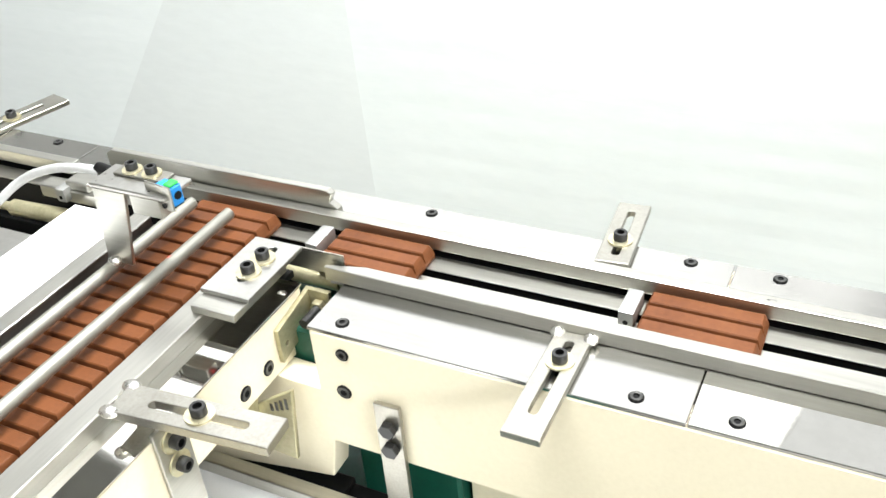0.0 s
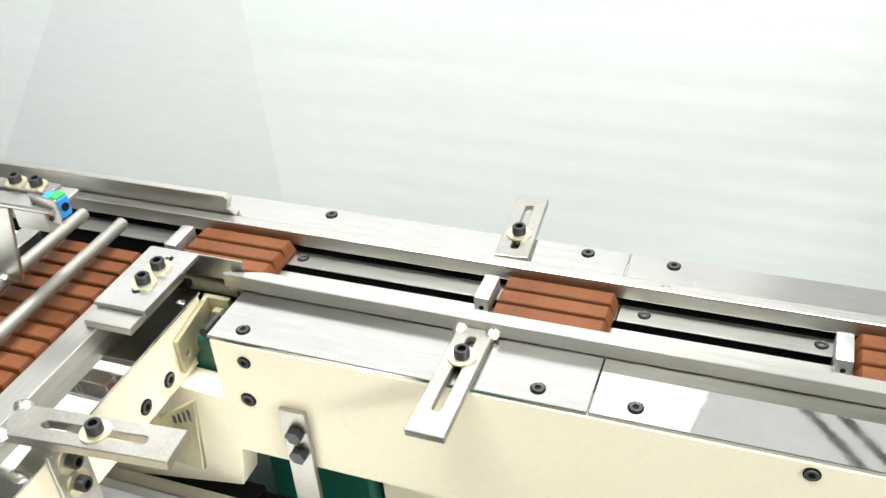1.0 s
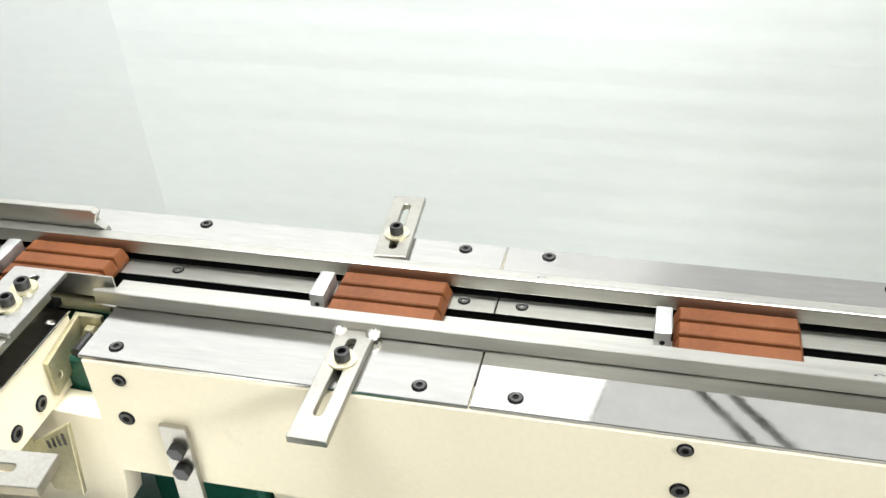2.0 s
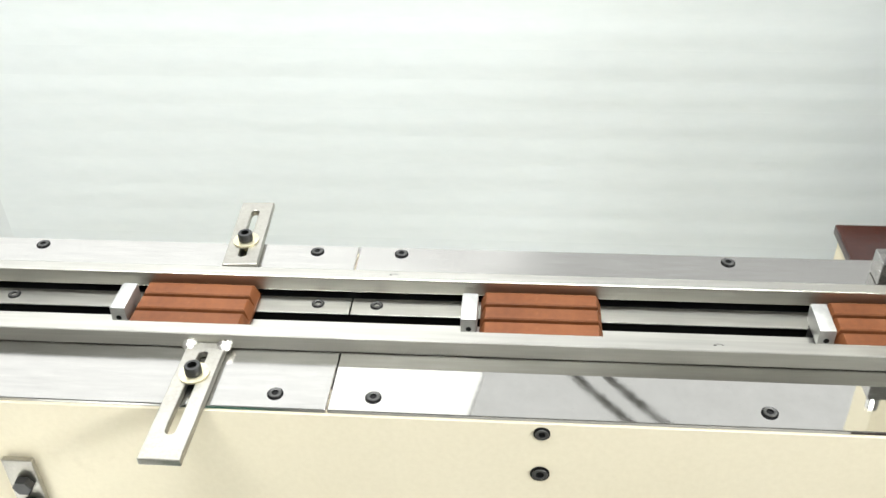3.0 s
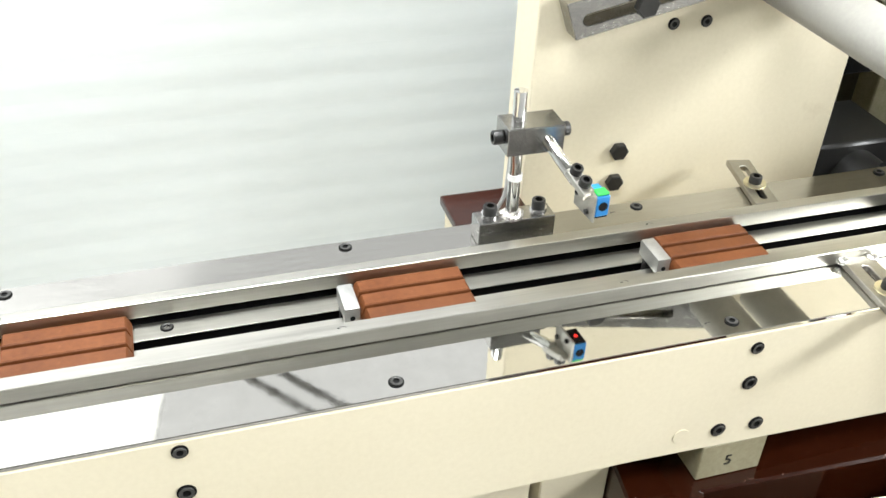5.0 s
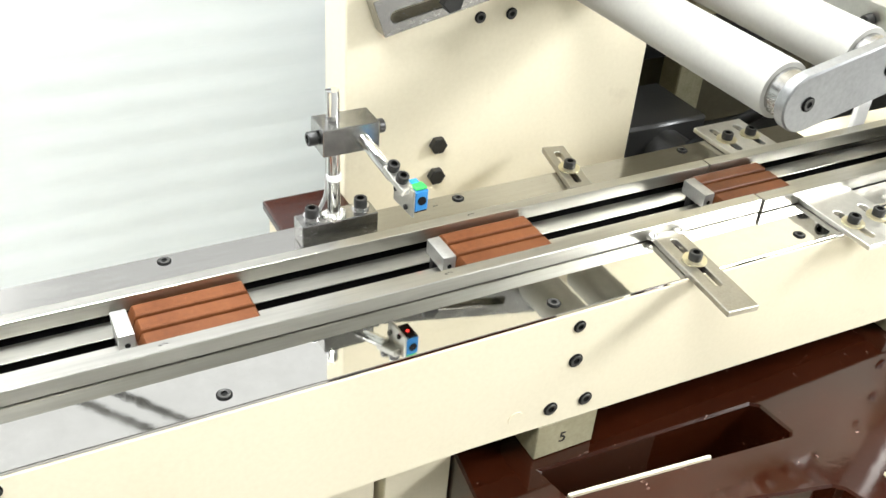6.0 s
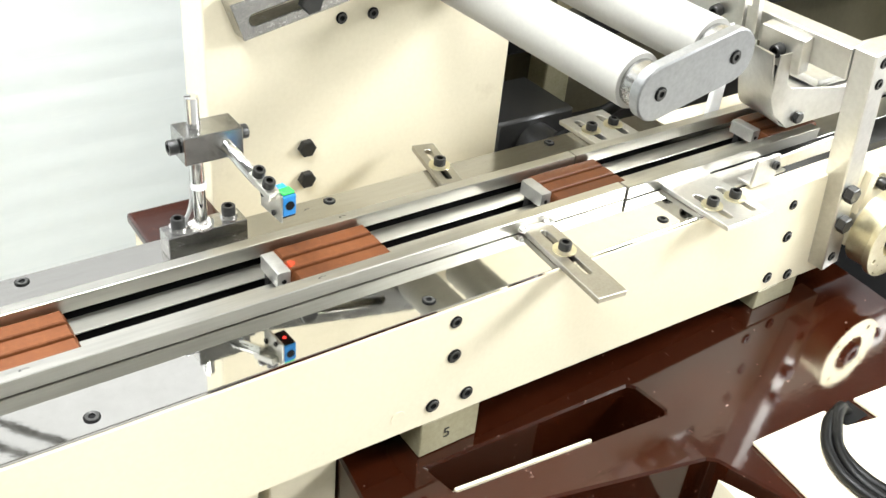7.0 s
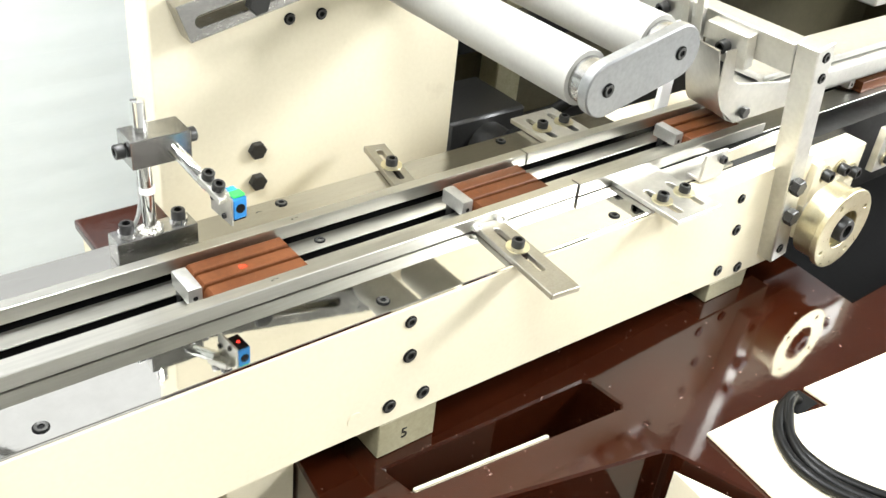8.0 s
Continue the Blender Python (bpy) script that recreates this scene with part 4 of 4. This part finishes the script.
# green gearbox under the infeed
gear = thing("gearbox", 0, 0, 0, "dark green gearbox under the conveyor bed", "gearbox")
bm = bmesh.new()
box(bm, -0.278, -0.19, 0.024, 0.115, 0.80, 0.886, 0.003)
part("case", bm, GREEN, gear, "", 0)
bm = bmesh.new()
box(bm, -0.345, -0.2845, 0.024, 0.125, 0.941, 0.972, 0.002)
part("upper_cover", bm, GREEN, gear, "", 0)


def strap():
    t = thing("upright_flat_strap", -0.2255, -0.0045, 0.952, "upright steel strap with two hexagon bolts", "bracket")
    bm = bmesh.new()
    box(bm, -0.0100, 0.0100, -0.002, 0.002, -0.24, 0.0, 0.0005)
    part("flat_bar", bm, NICKEL, t, "", 0)
    for z in (-0.0195, -0.039):
        placed("bolt", hex_head(0.0066, 0.0058), t, pose(0.001, -0.0022, z, 90), "black hexagon bolt")
    return t


strap()

# gusset below the infeed side plate
bm = bmesh.new()
plate(bm, [(-0.326, 0.934), (-0.289, 0.9605), (-0.297, 0.890), (-0.320, 0.892)], [], 0, 0.004, Matrix.Translation((0, -0.020, 0)) @ UPRIGHT, 0.0005)
gus = solo("cast_bracket", bm, OLIVE, "olive zinc bracket with stamped marks under the infeed", "bracket", smooth=0)
bm = bmesh.new()
for k in range(4):
    box(bm, -0.3105 + 0.0045 * k, -0.3080 + 0.0045 * k, -0.02445, -0.0240, 0.935 + 0.002 * k, 0.942 + 0.003 * k)
part("stamped_marks", bm, GROUND_STEEL, gus, "illegible stamped marks", 0)
bm = bmesh.new()
plate(bm, [(-0.045, 0.9455), (-0.022, 0.9455), (-0.022, 0.905)], [], 0, 0.004, Matrix(((0, 0, 1, -0.326), (1, 0, 0, 0), (0, 1, 0, 0), (0, 0, 0, 1))), 0.0005)
part("web", bm, OLIVE, gus, "olive web", 0)


def lower_mount():
    t = thing("lower_mount", 0, 0, 0, "steel mounting plate with two bolts under the slotted bracket", "bracket")
    bm = bmesh.new()
    box(bm, -0.3175, -0.3145, -0.124, -0.097, 0.870, 1.002, 0.0005)
    p = part("plate", bm, BRUSHED_Y, t, "", 0)
    for z in (0.988, 0.968):
        cap_bolt(p, pose(-0.3144, -0.111, z, 0, 90), CAP6, WASH6)
    bm = bmesh.new()
    box(bm, -0.46, -0.24, -0.024, -0.012, 0.8385, 0.852, 0.0008)
    part("tie_bar", bm, BRUSHED, t, "steel tie bar", 0)
    bm = bmesh.new()
    box(bm, -0.46, -0.282, -0.011, 0.02, 0.8262, 0.832, 0.0008)
    part("dark_shelf", bm, BLACK, t, "black shelf", 0)
    bm = bmesh.new()
    box(bm, -0.46, -0.215, -0.28, -0.012, 0.826, 0.838, 0.001)
    part("pale_cover", bm, WHITE_PLASTIC, t, "white cover", 0)
    bm = bmesh.new()
    box(bm, -0.46, -0.20, -0.28, 0.02, 0.792, 0.825, 0.001)
    part("dark_body", bm, BLACK, t, "black body", 0)
    return t


lower_mount()

# white guide sheet beside the lane
bm = bmesh.new()
box(bm, -0.5650, -0.4960, -0.8, 0.0740, 0.994, 0.9995, 0.0006)
solo("slide_sheet", bm, WHITE_PLASTIC, "white plastic slide sheet beside the infeed lane", "sheet", smooth=0)
bm = bmesh.new()
box(bm, -0.70, -0.5670, -0.8, 0.0400, 0.97, 0.985, 0.0006)
solo("side_table", bm, SATIN, "steel side plate beyond the slide sheet", "plate", smooth=0)


def finger_clip():
    t = thing("clip_block", -0.565, 0.086, 0.9955, "small bright steel clip block beside the channel", "bracket")
    bm = bmesh.new()
    box(bm, -0.045, 0.020, -0.006, 0.010, 0, 0.012, 0.001)
    part("block", bm, BRUSHED, t, "", 0)
    bm = bmesh.new()
    box(bm, -0.014, 0.012, -0.004, 0.014, 0.012, 0.020, 0.002, 2)
    part("jaw", bm, BRUSHED, t, "", 0)
    return t


finger_clip()

# lower left body of the machine
bm = bmesh.new()
box(bm, -1.2, -0.465, -0.75, 0.12, 0.0, 0.93, 0.003)
solo("infeed_stand", bm, CREAM, "cream enamelled stand under the infeed", "machine base", smooth=0)
bm = bmesh.new()
box(bm, -0.464, -0.145, -0.28, 0.115, 0.0, 0.79, 0.003)
solo("pedestal", bm, GREEN, "dark green pedestal under the conveyor bed", "machine base", smooth=0)


# red beams of the two sensors
for eye, aim, energy, size in (((0.3848, 0.0830, 1.0530), (0.3920, 0.087, 1.0068), 1.6, 8), ((-0.385, 0.012, 1.072), (-0.4145, 0.011, 1.0068), 4, 6)):
    spot = bpy.data.lights.new("sensor_beam", "SPOT")
    spot.energy, spot.color, spot.spot_size, spot.spot_blend, spot.shadow_soft_size = energy, (1.0, 0.02, 0.02), radians(size), 0.8, 0.001
    new("sensor_beam", spot).matrix_basis = look(eye, aim)


# chain under the slot
bm = bmesh.new()
box(bm, -2.0, 2.1, 0.0865, 0.0965, 0.9402, 0.9560, 0.001)
solo("conveyor_chain", bm, BLACK, "black conveyor chain running under the slot", "chain", smooth=0)

# ---- moving things: chain pushers and chocolate bars ----
PITCH_S = 1.152
BAR_L, BAR_W, BAR_H = 0.0790, 0.0455, 0.0118
REST_X = -0.4560


def along(u):
    """Where a pusher's back edge is, by its phase."""
    def g(v):
        return ((0.00150685 * v - 0.02177026) * v + 0.2966652) * v - 0.91948981
    def d(v):
        return (3 * 0.00150685 * v - 2 * 0.02177026) * v + 0.2966652
    lo, hi = 2.3, 9.2
    if u < lo:
        return g(lo) + (u - lo) * d(lo)
    if u > hi:
        return g(hi) + (u - hi) * 0.21
    return g(u)


def bar_meshes():
    """A thin base and one moulded finger with sloping ends."""
    bm = bmesh.new()
    box(bm, 0.0002, BAR_L - 0.0002, 0, BAR_W, 0.0, 0.0042, 0.0006)
    base = mesh_of("base", bm, CHOC, 30)
    bm = bmesh.new()
    w, e = BAR_W / 3, 0.0016
    prof = [(0.0002, 0.0040), (e, BAR_H - 0.0008), (e + 0.0008, BAR_H), (w - e - 0.0008, BAR_H), (w - e, BAR_H - 0.0008), (w - 0.0002, 0.0040)]

    def inset(z):
        return 0.0006 + max(0.0, z - 0.0040) * 0.34 + max(0.0, z - BAR_H + 0.0008) * 0.8
    cuts = [lambda z: inset(z)] + [lambda z, q=q: BAR_L * q for q in (0.2, 0.4, 0.6, 0.8)] + [lambda z: BAR_L - inset(z)]
    loops = [[bm.verts.new((c(z), y, z + 0.0001 * math.sin(9 * y * k + k))) for y, z in prof] for k, c in enumerate(cuts)]
    n = len(prof)
    for a, b in zip(loops, loops[1:]):
        for k in range(n):
            bm.faces.new((a[k], a[(k + 1) % n], b[(k + 1) % n], b[k]))
    for lp in (loops[0], loops[-1]):
        bm.faces.new([lp[q] for q in (0, 1, 4, 5)])
        bm.faces.new([lp[q] for q in (1, 2, 3, 4)])
    return base, mesh_of("finger", bm, CHOC, 30)


BAR = bar_meshes()


def build_bar(x, y):
    t = thing("chocolate_bar", x, y, FLOOR + 0.0002, "three-finger milk chocolate bar lying on the steel channel", "chocolate bar", "chocolate bars")
    part("base", BAR[0], CHOC, t)
    for k in range(3):
        placed("finger", BAR[1], t, pose(0, k * BAR_W / 3, 0))
    return t


def pusher_meshes():
    bm = bmesh.new()
    box(bm, 0.0028, 0.0132, -0.0135, 0.0135, 0.004, 0.0165, 0.0010, 2)
    block = mesh_of("block", bm, ALU)
    bm = bmesh.new()
    box(bm, 0.003, 0.0115, 0.0012, 0.0072, -0.0388, 0.0045)
    stem = mesh_of("stem", bm, OXIDE)
    bm = bmesh.new()
    rod(bm, (0.0080, -0.0132, 0.0085), (0.0080, -0.0138, 0.0085), 0.0018, 14)
    hole = mesh_of("hole", bm, SOCKET)
    return block, stem, hole


PUSHER = pusher_meshes()


def build_pusher(k):
    t = thing("pusher", along(k * PITCH_S), 0.0872, FLOOR, "grey cast aluminium pusher block on the conveyor chain", "pusher", "chain pushers")
    b = part("block", PUSHER[0], ALU, t, "grey block")
    part("screw_hole", PUSHER[2], SOCKET, b, "dark round hole")
    part("stem", PUSHER[1], OXIDE, t, "dark stem")
    return t


TIMES = [k / 10 for k in range(81)]
PHASE_0 = next(u / 500 for u in range(-2000, 4000) if along(u / 500) + 0.0145 >= REST_X)   # phase at which a pusher meets the bar at rest


def bar_place(k, t):
    """Place of the bar that pusher k takes."""
    reach = along(t + k * PITCH_S) + 0.0145
    if reach > REST_X:
        return reach, 0.0645
    # bars still ahead of it in the queue, each step taken as one bar clears the lane
    steps, j = 0.0, k
    while True:
        j += 1
        gone = t + j * PITCH_S - PHASE_0 - 0.44
        if gone >= 0.2:
            break
        s = max(0.0, gone / 0.2)
        steps += 1 - s * s * (3 - 2 * s)
        if j > k + 30:
            break
    return REST_X, 0.0645 - steps * (BAR_W + 0.0004)


pushers = {k: build_pusher(k) for k in range(-4, 5)}
bars = {}
for k in range(-16, 5):
    x, y = bar_place(k, 0.0)
    bars[k] = build_bar(x, y)


def motions():
    for k, ob in pushers.items():
        walk(ob, [(t, pose(along(t + k * PITCH_S), 0.0872, FLOOR)) for t in TIMES])
    for k, ob in bars.items():
        walk(ob, [(t, pose(*bar_place(k, t), FLOOR + 0.0002)) for t in TIMES])


motions()
